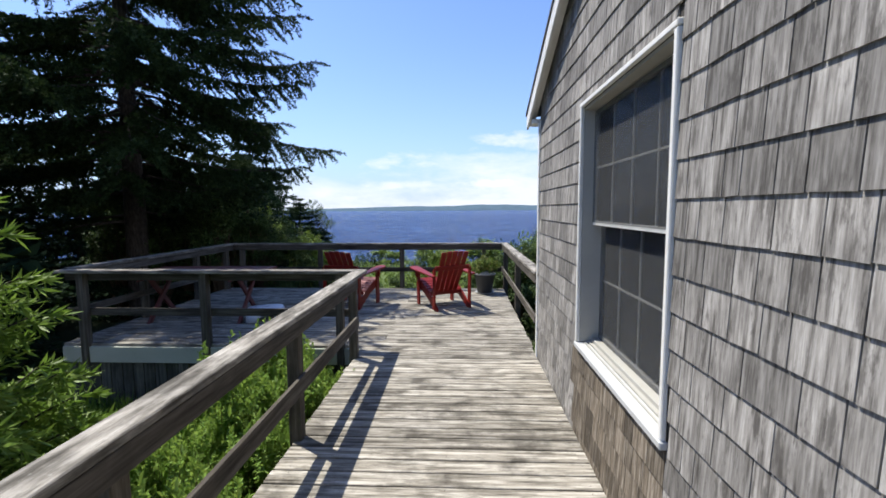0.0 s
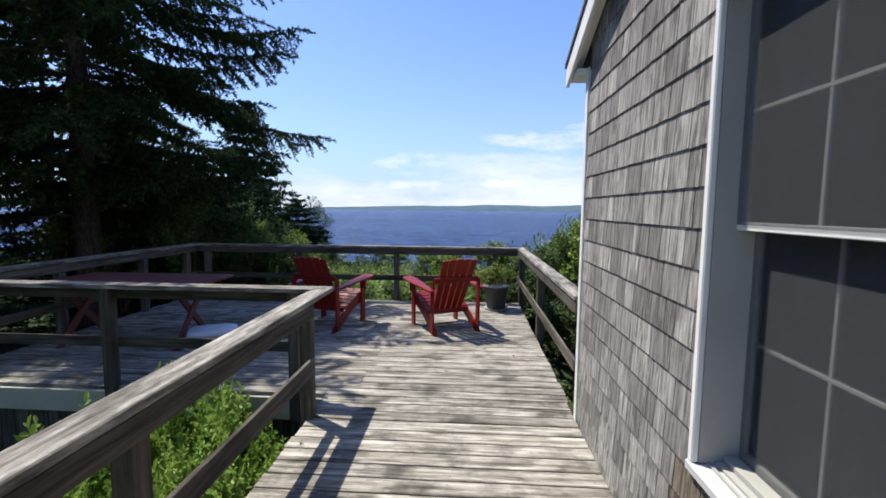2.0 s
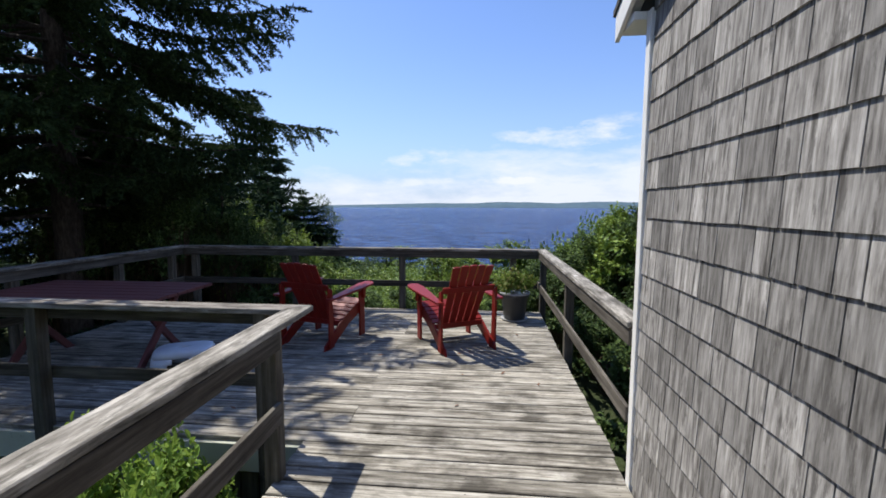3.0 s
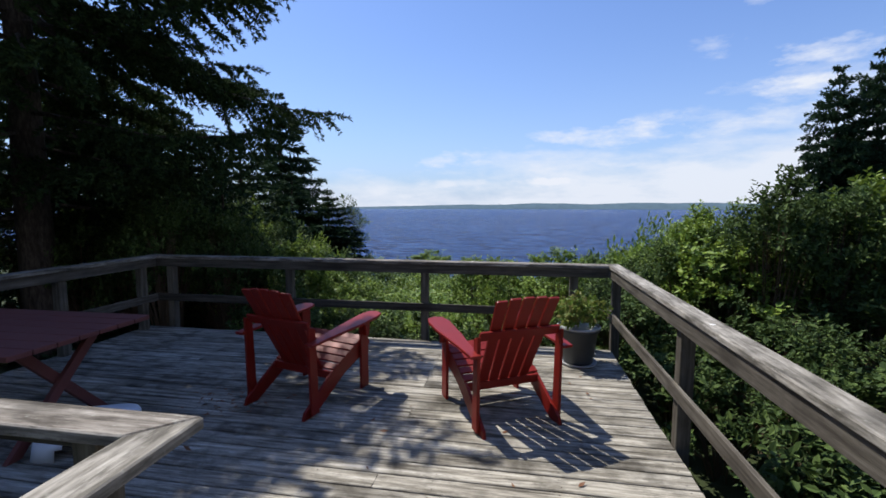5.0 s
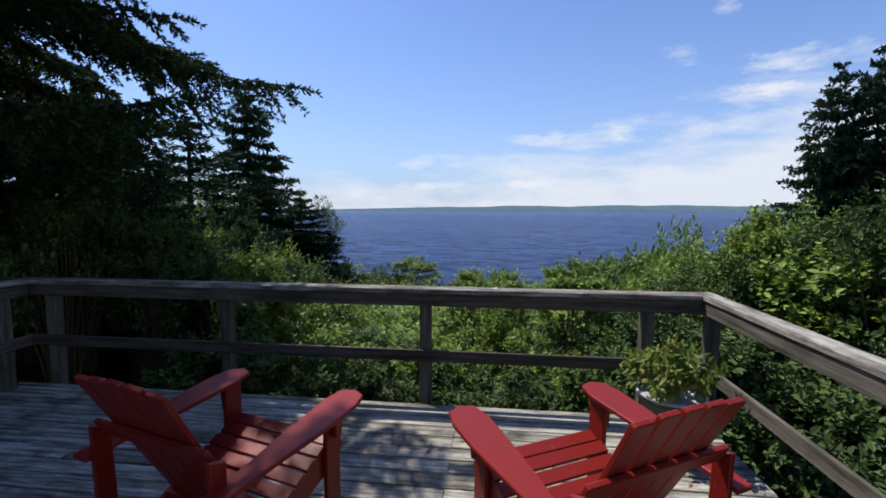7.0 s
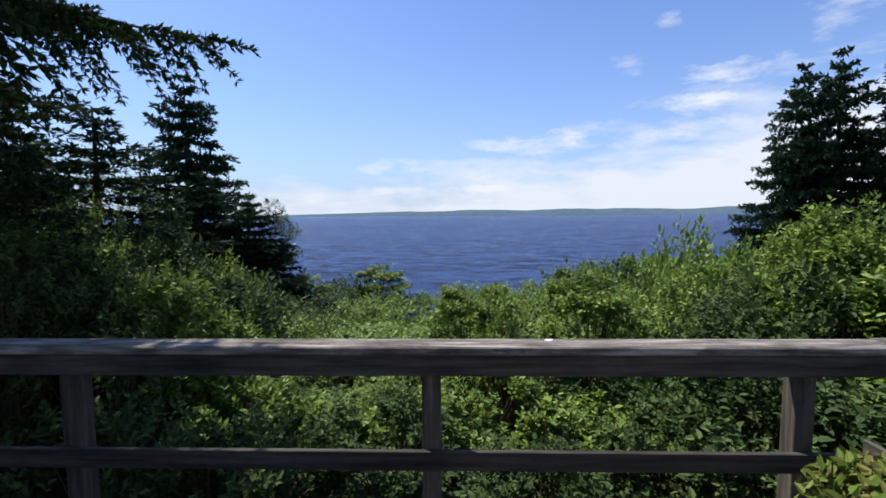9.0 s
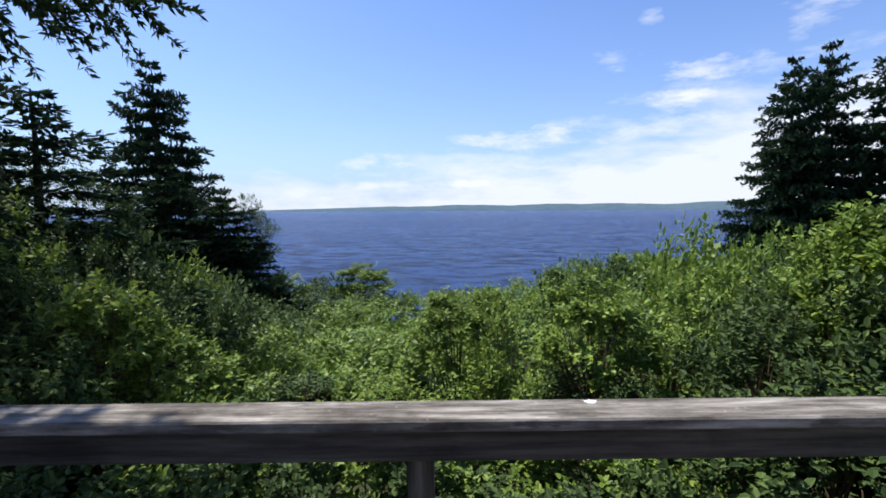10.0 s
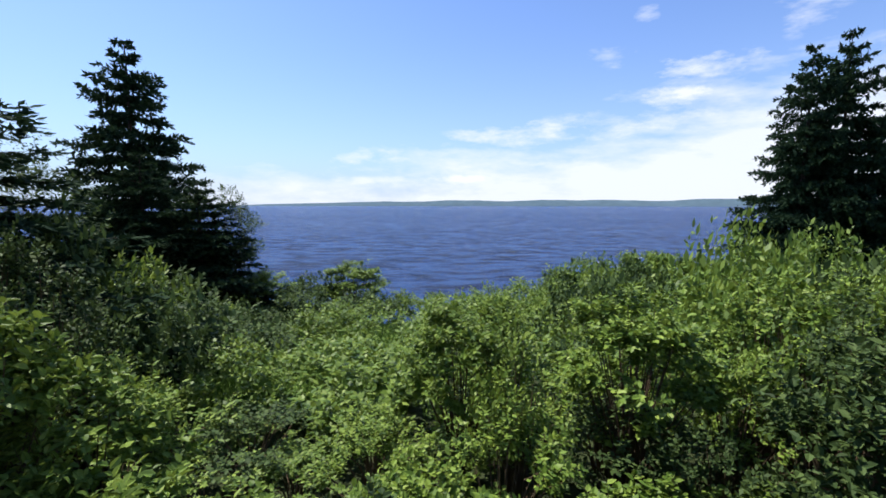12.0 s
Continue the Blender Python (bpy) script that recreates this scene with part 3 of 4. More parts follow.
def build_window():
    y0, y1, z0, z1 = WIN
    e = thing("window_1", WX, (y0 + y1) / 2, z0, "large white double-hung window with screens and glazing bars", "window")
    tagged(e, kind="structure")
    off = Vector((WX, (y0 + y1) / 2, z0))

    def bar(nm, lo, hi, bev=0.003, mat=WHITE, label=""):
        put(nm, box(Vector(lo) - off, Vector(hi) - off, bev), mat, e, label)
    t = 0.032
    bar("casing", (WX - 0.026, y0, z0 + 0.0), (WX + 0.0, y0 + t, z1), 0.005)
    bar("casing", (WX - 0.026, y1 - t, z0 + 0.0), (WX + 0.0, y1, z1), 0.005)
    bar("casing", (WX - 0.028, y0 - 0.002, z1 + 0.001), (WX + 0.0, y1 + 0.002, z1 + t), 0.005)
    bar("window_sill", (WX - 0.032, y0 - 0.006, z0 - 0.04), (WX + 0.11, y1 + 0.006, z0 - 0.001), 0.006, SILL)
    # jamb linings and inner sill, the recess's shade put into their grey
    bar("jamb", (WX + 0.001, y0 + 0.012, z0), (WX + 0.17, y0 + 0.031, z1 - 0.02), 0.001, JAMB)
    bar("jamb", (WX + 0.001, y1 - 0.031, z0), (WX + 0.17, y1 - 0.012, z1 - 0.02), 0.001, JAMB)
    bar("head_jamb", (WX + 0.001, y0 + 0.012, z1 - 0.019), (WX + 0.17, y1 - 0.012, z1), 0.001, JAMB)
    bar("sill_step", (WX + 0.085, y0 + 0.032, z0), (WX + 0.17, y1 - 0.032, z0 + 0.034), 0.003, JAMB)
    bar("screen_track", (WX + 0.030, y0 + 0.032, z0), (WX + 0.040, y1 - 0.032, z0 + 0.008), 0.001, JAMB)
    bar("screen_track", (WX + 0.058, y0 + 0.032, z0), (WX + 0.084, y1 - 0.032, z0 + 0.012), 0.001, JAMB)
    mid = (z0 + z1) / 2 + 0.02
    a, b = y0 + 0.033, y1 - 0.033
    for nm, x, lo, hi in (("upper_sash", WX + 0.075, mid, z1 - 0.022), ("lower_sash", WX + 0.138, z0 + 0.035, mid + 0.03)):
        s = 0.03
        bar(nm, (x, a, lo), (x + 0.03, a + s, hi), 0.003)
        bar(nm, (x, b - s, lo), (x + 0.03, b, hi), 0.003)
        bar(nm, (x, a + s, hi - s), (x + 0.03, b - s, hi), 0.003)
        bar(nm, (x, a + s, lo), (x + 0.03, b - s, lo + s), 0.003)
        gy = [a + s + (b - a - 2 * s) * i / 4 for i in (1, 2, 3)]
        for g in gy:
            bar("glazing_bar", (x + 0.010, g - 0.006, lo + s), (x + 0.022, g + 0.006, hi - s), 0.001)
        h = (lo + hi) / 2
        bar("glazing_bar", (x + 0.009, a + s, h - 0.006), (x + 0.023, b - s, h + 0.006), 0.001)
        bar("pane", (x + 0.015, a + s - 0.002, lo + s - 0.002), (x + 0.018, b - s + 0.002, hi - s + 0.002), 0, GLASS, "dark window glass")
    bar("insect_screen", (WX + 0.134, a + 0.01, z0 + 0.036), (WX + 0.135, b - 0.01, mid - 0.002), 0, SCREEN, "fine grey insect screen")
    bar("insect_screen", (WX + 0.070, a + 0.01, mid + 0.02), (WX + 0.071, b - 0.01, z1 - 0.03), 0, SCREEN, "fine grey insect screen")


build_window()


# ================= chairs =================
def slab(outline, thick, m, bevel=0.004):
    """A plank cut to an outline in its own plane (x, y), thick downwards, put at m."""
    bm = prism(outline, -thick, 0, axis=2, bevel=bevel)
    bm.transform(m)
    return bm


def adirondack(name, x, y, rz, label):
    """Faces +y: rear feet at y=0, front legs at y=0.72."""
    e = thing(name, x, y, 0, label, "garden chair", "red garden chairs", rz)
    W = 0.61
    # long sloped side boards
    for s in (-1, 1):
        X = s * (W / 2 - 0.012)
        o = [(-0.02, 0.0), (0.10, 0.0), (0.45, 0.20), (0.74, 0.30), (0.80, 0.36), (0.78, 0.40), (0.60, 0.385), (0.30, 0.26), (0.0, 0.055)]
        put("side_rail", prism(o, X - 0.012, X + 0.012, bevel=0.003), RED, e)
        # front leg
        xf = s * (W / 2 + 0.014)
        put("leg", box((xf - 0.012, 0.64, 0.0), (xf + 0.012, 0.74, 0.598), 0.003), RED, e)
        put("arm_bracket", prism([(0.665, 0.46), (0.700, 0.45), (0.725, 0.596), (0.655, 0.596)], xf + s * 0.013, xf + s * 0.05, bevel=0.004), RED, e)
        # rear upright carrying the arm
        o = [(0.04, 0.02), (0.12, 0.02), (0.098, 0.655), (0.030, 0.685)]
        xr = s * (W / 2 + 0.014)
        put("leg", prism(o, xr - 0.012, xr + 0.012, bevel=0.003), RED, e)
        # broad arm, narrow behind and rounded before
        o = [(-0.04, -0.10), (0.04, -0.10), (0.055, 0.10), (0.098, 0.42), (0.105, 0.60), (0.085, 0.69), (0.02, 0.725), (-0.045, 0.70), (-0.07, 0.60), (-0.058, 0.30), (-0.04, 0.1)]
        o = [(s * p, q) for p, q in o]
        m = pose(s * (W / 2 + 0.045), 0.10, 0.578, 4.8)
        put("armrest", slab(o, 0.022, m), RED, e)
    # seat slats
    line = [(0.76, 0.405), (0.70, 0.425), (0.625, 0.408), (0.555, 0.380), (0.485, 0.352), (0.415, 0.322), (0.345, 0.290)]
    for q, z in line:
        tilt = 24 if q < 0.74 else -35
        m = pose(0, q, z, tilt)
        put("seat_slat", slab([(-W / 2 - 0.002, -0.031), (W / 2 + 0.002, -0.031), (W / 2 + 0.002, 0.031), (-W / 2 - 0.002, 0.031)], 0.018, m, 0.003), RED, e)
    # fanned back slats, leaning back
    for i in range(5):
        k = i - 2
        top = 0.80 - 0.004 * k * k
        o = [(-0.035, 0.0), (0.035, 0.0), (0.042, top - 0.008), (0.036, top), (-0.036, top), (-0.042, top - 0.008)]
        m = pose(k * 0.082, 0.31, 0.235, 118, 0, 0) @ pose(0, 0, 0, 0, 0, -k * 1.1)
        put("back_slat", slab(o, 0.02, m, 0.003), RED, e)
    put("back_rail", box((-W / 2 - 0.001, 0.47, 0.002), (W / 2 + 0.001, 0.545, 0.024), 0.004, pose(0, 0.31, 0.235, 118)), RED, e)
    e.scale = (1.05, 1.05, 1.05)
    put("back_rail", box((-0.29, 0.285, 0.205), (0.29, 0.31, 0.265), 0.004), RED, e)
    return e


adirondack("adirondack_chair", -0.03, 6.68, 29, "dark red painted slatted garden chair on the sunlit boards")
adirondack("adirondack_chair", -1.95, 6.64, -16, "dark red painted slatted garden chair half in shade")


# ================= picnic table, stool, pot =================
def picnic_table(x, y, rz):
    e = thing("picnic_table", x, y, 0, "faded red wooden picnic table with crossed legs in the shade", "table", rz=rz)
    for i in range(7):
        q = -0.507 + i * 0.145
        put("tabletop_board", box((-0.95, q, 0.715), (0.95, q + 0.14, 0.75), 0.004), TABLE_RED, e)
    for s in (-1, 1):
        X = s * 0.68
        for d in (-1, 1):
            o = [(-0.40 * d, 0.0), (-0.31 * d, 0.0), (0.33 * d, 0.712), (0.24 * d, 0.712)]
            put("leg", prism(o, X + d * 0.021 - 0.019, X + d * 0.021 + 0.019, bevel=0.003), TABLE_RED, e)
        put("cross_bar", box((X - 0.062, -0.45, 0.64), (X - 0.042, 0.45, 0.713), 0.003), TABLE_RED, e)
    return e


picnic_table(-3.92, 6.08, 1)


def stool(x, y, rz):
    """Moulded stool: a rounded top with a hole for carrying and a skirt that is cut away between four broad feet."""
    e = thing("step_stool", x, y, 0, "low scuffed white plastic stool with a hole in its top", "stool", rz=rz)

    def ring(bm, a, b, z, k4=True):
        out = []
        for j in range(48):
            t = 2 * math.pi * j / 48
            c, q = math.cos(t), math.sin(t)
            k = 1 / (abs(c) ** 4 + abs(q) ** 4) ** 0.25 if k4 else 1.0
            out.append(bm.verts.new((a * c * k, b * q * k, z)))
        return out
    bm = bmesh.new()
    loops = [ring(bm, 0.270, 0.190, 0.125), ring(bm, 0.266, 0.187, 0.160), ring(bm, 0.255, 0.178, 0.182), ring(bm, 0.235, 0.160, 0.192),
             ring(bm, 0.10, 0.07, 0.194, False), ring(bm, 0.060, 0.038, 0.193, False), ring(bm, 0.054, 0.032, 0.165, False)]
    for p, q in zip(loops, loops[1:]):
        for j in range(48):
            bm.faces.new((p[j], p[(j + 1) % 48], q[(j + 1) % 48], q[j])).smooth = True
    ob = put("stool_top", bm, PLASTIC, e)
    solid = ob.modifiers.new("solid", "SOLIDIFY")
    solid.thickness, solid.offset = 0.006, 0
    for corner in range(4):
        bm = bmesh.new()
        up, low = ring(bm, 0.272, 0.192, 0.126), ring(bm, 0.292, 0.210, 0.0)
        mid = [bm.verts.new((u.co + v.co) / 2 + Vector((0, 0, 0.012))) for u, v in zip(up, low)]
        first = corner * 12 + 2
        for j in range(first, first + 8):
            edge = j in (first, first + 7)
            if not edge:
                bm.faces.new((low[j % 48], low[(j + 1) % 48], mid[(j + 1) % 48], mid[j % 48])).smooth = True
            bm.faces.new((mid[j % 48], mid[(j + 1) % 48], up[(j + 1) % 48], up[j % 48])).smooth = True
        bmesh.ops.delete(bm, geom=[v for v in bm.verts if not v.link_faces], context="VERTS")
        ob = put("leg", bm, PLASTIC, e)
        solid = ob.modifiers.new("solid", "SOLIDIFY")
        solid.thickness, solid.offset = 0.006, 0


stool(-2.93, 6.02, 25)


def lathe(profile, sides=36):
    bm = bmesh.new()
    loops = [[bm.verts.new((r * math.cos(t), r * math.sin(t), z)) for t in np.linspace(0, 2 * math.pi, sides, endpoint=False)] for r, z in profile]
    for p, q in zip(loops, loops[1:]):
        for j in range(sides):
            bm.faces.new((p[j], p[(j + 1) % sides], q[(j + 1) % sides], q[j]))
    bm.faces.new(loops[0][::-1])
    for f in bm.faces:
        f.smooth = len(f.verts) == 4
    bmesh.ops.recalc_face_normals(bm, faces=bm.faces[:])
    return bm


def bushy(n_clumps, shoots, radius, high, leaf, seed, full=True, per=11, twig=0.22, droop=0.0):
    """An uneven bush: clumps of leafy shoots set over a mound with gaps between them, the leaves spread flat to the light."""
    r = np.random.default_rng(seed)
    d = unit(r.normal(size=(n_clumps * 3, 3)) * (1, 1, 0.9) + (0, 0, 0.25))
    d = d[d[:, 2] > -0.35][:n_clumps]
    k = 0.50 + 0.50 * r.random(len(d)) ** 0.6
    deep = min(high * 0.46, radius * 1.9)
    c = d * k[:, None] * (radius, radius, deep) + (0, 0, high - deep * 1.06)
    size = radius * (0.20 + 0.12 * r.random(len(c)))
    foot = np.repeat(c, shoots, 0) + unit(r.normal(size=(len(c) * shoots, 3))) * (np.repeat(size, shoots) * r.random(len(c) * shoots) ** 0.4)[:, None] * (1, 1, 0.75)
    out = np.repeat(d, shoots, 0)
    way = unit(out * (0.8, 0.8, 0.4) + (0, 0, 0.75 - droop) + 0.30 * r.normal(size=foot.shape))
    long = twig * (0.45 + 0.9 * r.random(len(foot)))
    bases, ways, sides = [], [], []
    u = unit(np.cross(way, np.array([0.2, 0.9, 0.3])))
    v = np.cross(way, u)
    for i in range(per):
        f = (i + 0.8) / per
        a = i * 2.4 + r.random(len(foot)) * 0.9
        o = np.cos(a)[:, None] * u + np.sin(a)[:, None] * v
        bases.append(foot + way * (long * f ** 0.8)[:, None])
        w = unit(o + way * (0.25 + 0.6 * f) + 0.15 * r.normal(size=foot.shape)) + (0, 0, -0.12)
        ways.append(w)
        sides.append(np.cross(w, (0, 0, 1.0)) + 0.30 * r.normal(size=foot.shape))
    B, Wy, S = map(np.concatenate, (bases, ways, sides))
    ln = leaf * (0.55 + 0.75 * r.random(len(B)))
    v, f = blades(B, Wy, S, ln, ln * 0.56, full)
    stems = []
    for i in range(len(c)):
        knee = c[i] * (0.45, 0.45, 0.5)
        stems.append(tube([np.array([c[i][0] * 0.12, c[i][1] * 0.12, -0.3]), knee, c[i]], (0.013, 0.009, 0.004), 4))
    for i in r.permutation(len(foot))[:90]:
        stems.append(tube([foot[i], foot[i] + way[i] * long[i]], (0.003, 0.0015), 3))
    return (v, f), merge(stems)


def leaf_cloud(n_twigs, centre, radii, leaf, per=9, twig=0.2, seed=1, low=-0.2, full=True, lift=0.55, fill=0.55):
    """Twigs set over an uneven mound, each with leaves round it. Returns leaves' arrays and the twigs' feet and ways."""
    r = np.random.default_rng(seed)
    d = unit(r.normal(size=(n_twigs * 3, 3)))
    d = d[d[:, 2] > low][:n_twigs]
    lump = 1 + 0.16 * np.sin(d[:, 0] * 5 + seed) * np.cos(d[:, 1] * 4 + seed * 2) + 0.10 * np.sin(d[:, 2] * 9 + d[:, 0] * 6)
    k = (fill + (1 - fill) * r.random(len(d)) ** 0.45) * lump
    foot = np.asarray(centre) + d * np.asarray(radii) * k[:, None]
    way = unit(d * np.array([1, 1, 0.6]) + np.array([0, 0, lift]) + 0.35 * r.normal(size=d.shape))
    long = twig * (0.5 + r.random(len(d)))
    bases, ways, sides = [], [], []
    for i in range(per):
        f = (i + 0.6) / per
        a = i * 2.4 + r.random(len(d)) * 0.8
        u = unit(np.cross(way, np.array([0.2, 0.9, 0.3])))
        v = np.cross(way, u)
        out = np.cos(a)[:, None] * u + np.sin(a)[:, None] * v
        bases.append(foot + way * (long * f)[:, None])
        w = out + way * (0.15 + 0.45 * f) + 0.18 * r.normal(size=d.shape)
        ways.append(w)
        sides.append(np.cross(way, out) + 0.35 * r.normal(size=d.shape))
    B, Wy, S = map(np.concatenate, (bases, ways, sides))
    ln = leaf * (0.6 + 0.7 * r.random(len(B)))
    v, f = blades(B, Wy, S, ln, ln * 0.5, full)
    return v, f, foot, way, long


def pot_plant(x, y):
    e = thing("plant_pot", x, y, 0, "dark plastic pot with a pale rim and a leafy yellow-green plant", "potted plant")
    put("pot", lathe([(0.125, 0.012), (0.135, 0.02), (0.175, 0.27), (0.19, 0.275), (0.193, 0.30), (0.183, 0.302), (0.168, 0.25)]), POT, e)
    put("rim", lathe([(0.182, 0.300), (0.195, 0.298), (0.198, 0.308), (0.192, 0.316), (0.183, 0.312)]), RIM, e, "pale dusty pot rim")
    put("saucer", lathe([(0.13, 0.001), (0.165, 0.004), (0.175, 0.022), (0.170, 0.022), (0.13, 0.010)]), RIM, e, "pale saucer")
    put("soil", lathe([(0.16, 0.245), (0.165, 0.262), (0.08, 0.275), (0.01, 0.28)]), SOIL, e)
    v, f, foot, way, long = leaf_cloud(130, (0, 0, 0.36), (0.16, 0.16, 0.12), 0.05, 9, 0.10, 5, 0.0)
    arrays("foliage", v, f, LEAF_YELLOW, e, "yellow-green leaves, some tinged red", "stuff")


pot_plant(0.55, 8.20)
scene.objects["plant_pot"].scale = (1.1, 1.1, 1.28)


# ================= plants =================
def shrub_arrays(seed, clumps, shoots, leaf, per, twig, full, high):
    """Leaves and stems of a shrub 1.2 m wide whose top is at about high."""
    return bushy(clumps, shoots, 0.60, high, leaf, seed, full, per, twig)


def shrub_mesh(seed, mat, clumps, shoots, leaf, per, twig, full, name="shrub", high=1.0):
    e = thing(name, 0, 0, 0, "", "shrub")
    leaves, stems = shrub_arrays(seed, clumps, shoots, leaf, per, twig, full, high)
    arrays("foliage", *leaves, mat, e, kind="stuff")
    arrays("stem", *stems, TWIG, e, kind="stuff")
    return e


def canopy(x, y):
    """Height of the tops of the shrubs seaward of the deck."""
    c = -0.25 - 0.125 * (y - 10.5)
    c += np.clip((x - 0.4) * 0.60, 0, 1.6) * np.clip(1 - (y - 12) * 0.045, 0.6, 1)
    c += 0.28 * np.clip((x - 0.7) / 0.7, 0, 1) * np.clip(12.3 - y, 0, 1)
    if x < -3.0:
        k = 1.0 - min(max(y - 14.0, 0), 5.0) / 7.0
        c += min((-3.0 - x) * 0.9 * k, 2.0 * k)
    return c + 0.55 * noise.noise(Vector((x * 0.75, y * 0.75, 2.0)))


def place_all(jobs):
    """Copies of shrubs at their places; each first one is moved itself, last."""
    first = {}
    for src, m, lab, cat, grp in jobs:
        if src in first:
            ob = copy_thing(src, m)
        else:
            first[src], ob = m, src
        tagged(ob, lab, cat, grp)
    for src, m in first.items():
        src.matrix_basis = m
    for ob in [o for o in scene.objects if o.name.startswith("shrub") and not o.parent and o.type == "EMPTY" and "label" not in o.keys()]:
        for part in list(ob.children):
            bpy.data.objects.remove(part)
        bpy.data.objects.remove(ob)


def place_shrubs():
    mid = [shrub_mesh(s, LEAF, 26, 9, 0.068, 9, 0.22, False, high=1.4) for s in (15, 16, 17)]
    mid_dark = [shrub_mesh(s, LEAF_DARK, 26, 9, 0.066, 9, 0.21, False, high=1.4) for s in (25, 26, 27)]
    low = [shrub_mesh(s, LEAF, 20, 11, 0.078, 9, 0.20, True) for s in (11, 12, 18)]
    tall = [shrub_mesh(s, LEAF, 34, 11, 0.078, 9, 0.22, True, high=1.9) for s in (13, 14, 19)]
    high_ones = [shrub_mesh(s, LEAF, 50, 11, 0.078, 9, 0.22, True, high=2.8) for s in (41, 42, 43)]
    high_mid = [shrub_mesh(s, LEAF, 38, 9, 0.068, 9, 0.22, False, high=2.4) for s in (44, 45)]
    high_mid_dark = [shrub_mesh(s, LEAF_DARK, 38, 9, 0.068, 9, 0.22, False, high=2.4) for s in (46, 47)]
    high_dark = [shrub_mesh(s, LEAF_DARK, 50, 11, 0.07, 9, 0.22, True, high=2.8) for s in (48, 49)]
    low_dark = [shrub_mesh(s, LEAF_DARK, 20, 11, 0.07, 9, 0.20, True) for s in (21, 22, 28)]
    tall_dark = [shrub_mesh(s, LEAF_DARK, 34, 11, 0.07, 9, 0.22, True, high=1.9) for s in (23, 24, 29)]
    far = {k: [shrub_arrays(s, 22, 8, 0.08, 8, 0.2, False, 1.0)[0] for s in (31, 32, 33)] for k in (0, 1)}
    r = random.Random(3)
    spots, y = [], 9.5
    while y < 25.5:
        step = 0.82 if y < 13.5 else 1.2
        lim = 6.5 + 0.75 * (y - 9)
        x = -lim - 1
        while x < lim + 1:
            spots.append((x + r.uniform(-0.3, 0.3) * step, y + r.uniform(-0.3, 0.3) * step, step))
            x += step
        y += step * 0.9
    for i in range(5):   # beside the house rail
        for j in range(5):
            spots.append((1.8 + j * 0.85 + r.uniform(-0.2, 0.2), 5.0 + i * 0.9 + r.uniform(-0.2, 0.2), 0.82))
    jobs, joined = [], {0: [], 1: []}
    for px, py, step in spots:
        top = canopy(px, py) + r.uniform(-0.35, 0.15) + (r.uniform(0.2, 0.6) if r.random() < 0.10 else 0)
        if py < 9.4:
            top = -0.15 + 0.42 * (px - 1.4) + r.uniform(-0.1, 0.2)
        g = float(ground_z(px, min(py, 24.0)))
        if -4.6 < px + (py - 12) * 0.35 < -2.0 and py > 11.5:
            top -= 0.55
        h = top - g
        if h < 0.3:
            continue
        # Shaded flanks near the rails and at left are imitated with the darker leaves.
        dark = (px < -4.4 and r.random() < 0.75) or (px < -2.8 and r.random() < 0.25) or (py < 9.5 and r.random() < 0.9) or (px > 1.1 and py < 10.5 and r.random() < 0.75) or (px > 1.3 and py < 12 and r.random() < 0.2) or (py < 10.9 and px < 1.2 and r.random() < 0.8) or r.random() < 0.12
        w = step * r.uniform(0.85, 1.3)
        turn = r.uniform(0, 360)
        if step < 1:
            is_tall = h > 1.35
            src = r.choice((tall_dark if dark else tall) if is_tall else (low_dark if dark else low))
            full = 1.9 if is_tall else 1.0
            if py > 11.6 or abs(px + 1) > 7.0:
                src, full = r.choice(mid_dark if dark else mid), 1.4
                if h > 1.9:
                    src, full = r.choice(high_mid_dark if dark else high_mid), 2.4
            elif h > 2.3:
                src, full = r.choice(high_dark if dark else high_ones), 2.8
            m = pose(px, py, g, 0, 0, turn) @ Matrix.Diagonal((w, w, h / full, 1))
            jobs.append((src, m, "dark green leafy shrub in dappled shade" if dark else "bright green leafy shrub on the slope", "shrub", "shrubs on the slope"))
        else:
            v, f = r.choice(far[0])
            c, sn = math.cos(turn), math.sin(turn)
            q = v @ np.array([[c, sn, 0], [-sn, c, 0], [0, 0, 1]])
            joined[int(dark)].append((q * (w, w, h) + (px, py, g), f))
    # shrubs that stand out above the rest
    for px, py, top, w in ((-4.1, 24, -0.5, 1.2), (5.4, 22, 0.2, 1.0), (6.2, 22, 0.2, 0.9), (-7.0, 23, -0.7, 1.4), (-0.9, 13, 0.62, 0.65),
                           (0.7, 12.5, 0.75, 0.7), (-0.3, 14.5, 0.3, 0.6), (2.9, 10.0, 1.35, 0.9)):
        g = float(ground_z(px, py))
        m = pose(px, py, g, 0, 0, 60 * px) @ Matrix.Diagonal((w * 1.35, w * 1.35, (top - g) / 2.8, 1))
        jobs.append((high_ones[int(py) % 3], m, "taller light green shrub with upright shoots", "shrub", "shrubs on the slope"))
    place_all(jobs)
    arrays("shrubs", *merge(joined[0]), LEAF, None, "bright green shrubs further down the slope", "stuff")
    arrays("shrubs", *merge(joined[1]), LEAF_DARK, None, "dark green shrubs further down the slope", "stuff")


place_shrubs()


def tall_bush(x, y, top, radius, seed, mat, label):
    """A leafy bush of small-tree size."""
    g = float(ground_z(x, y))
    e = thing("tall_bush", x, y, g, label, "shrub", "tall bushes by the terrace")
    leaves, stems = bushy(60, 16, radius, top - g, 0.085, seed, False, 9, 0.28)
    arrays("foliage", *leaves, mat, e, kind="stuff")
    arrays("stem", *stems, TWIG, e, kind="stuff")


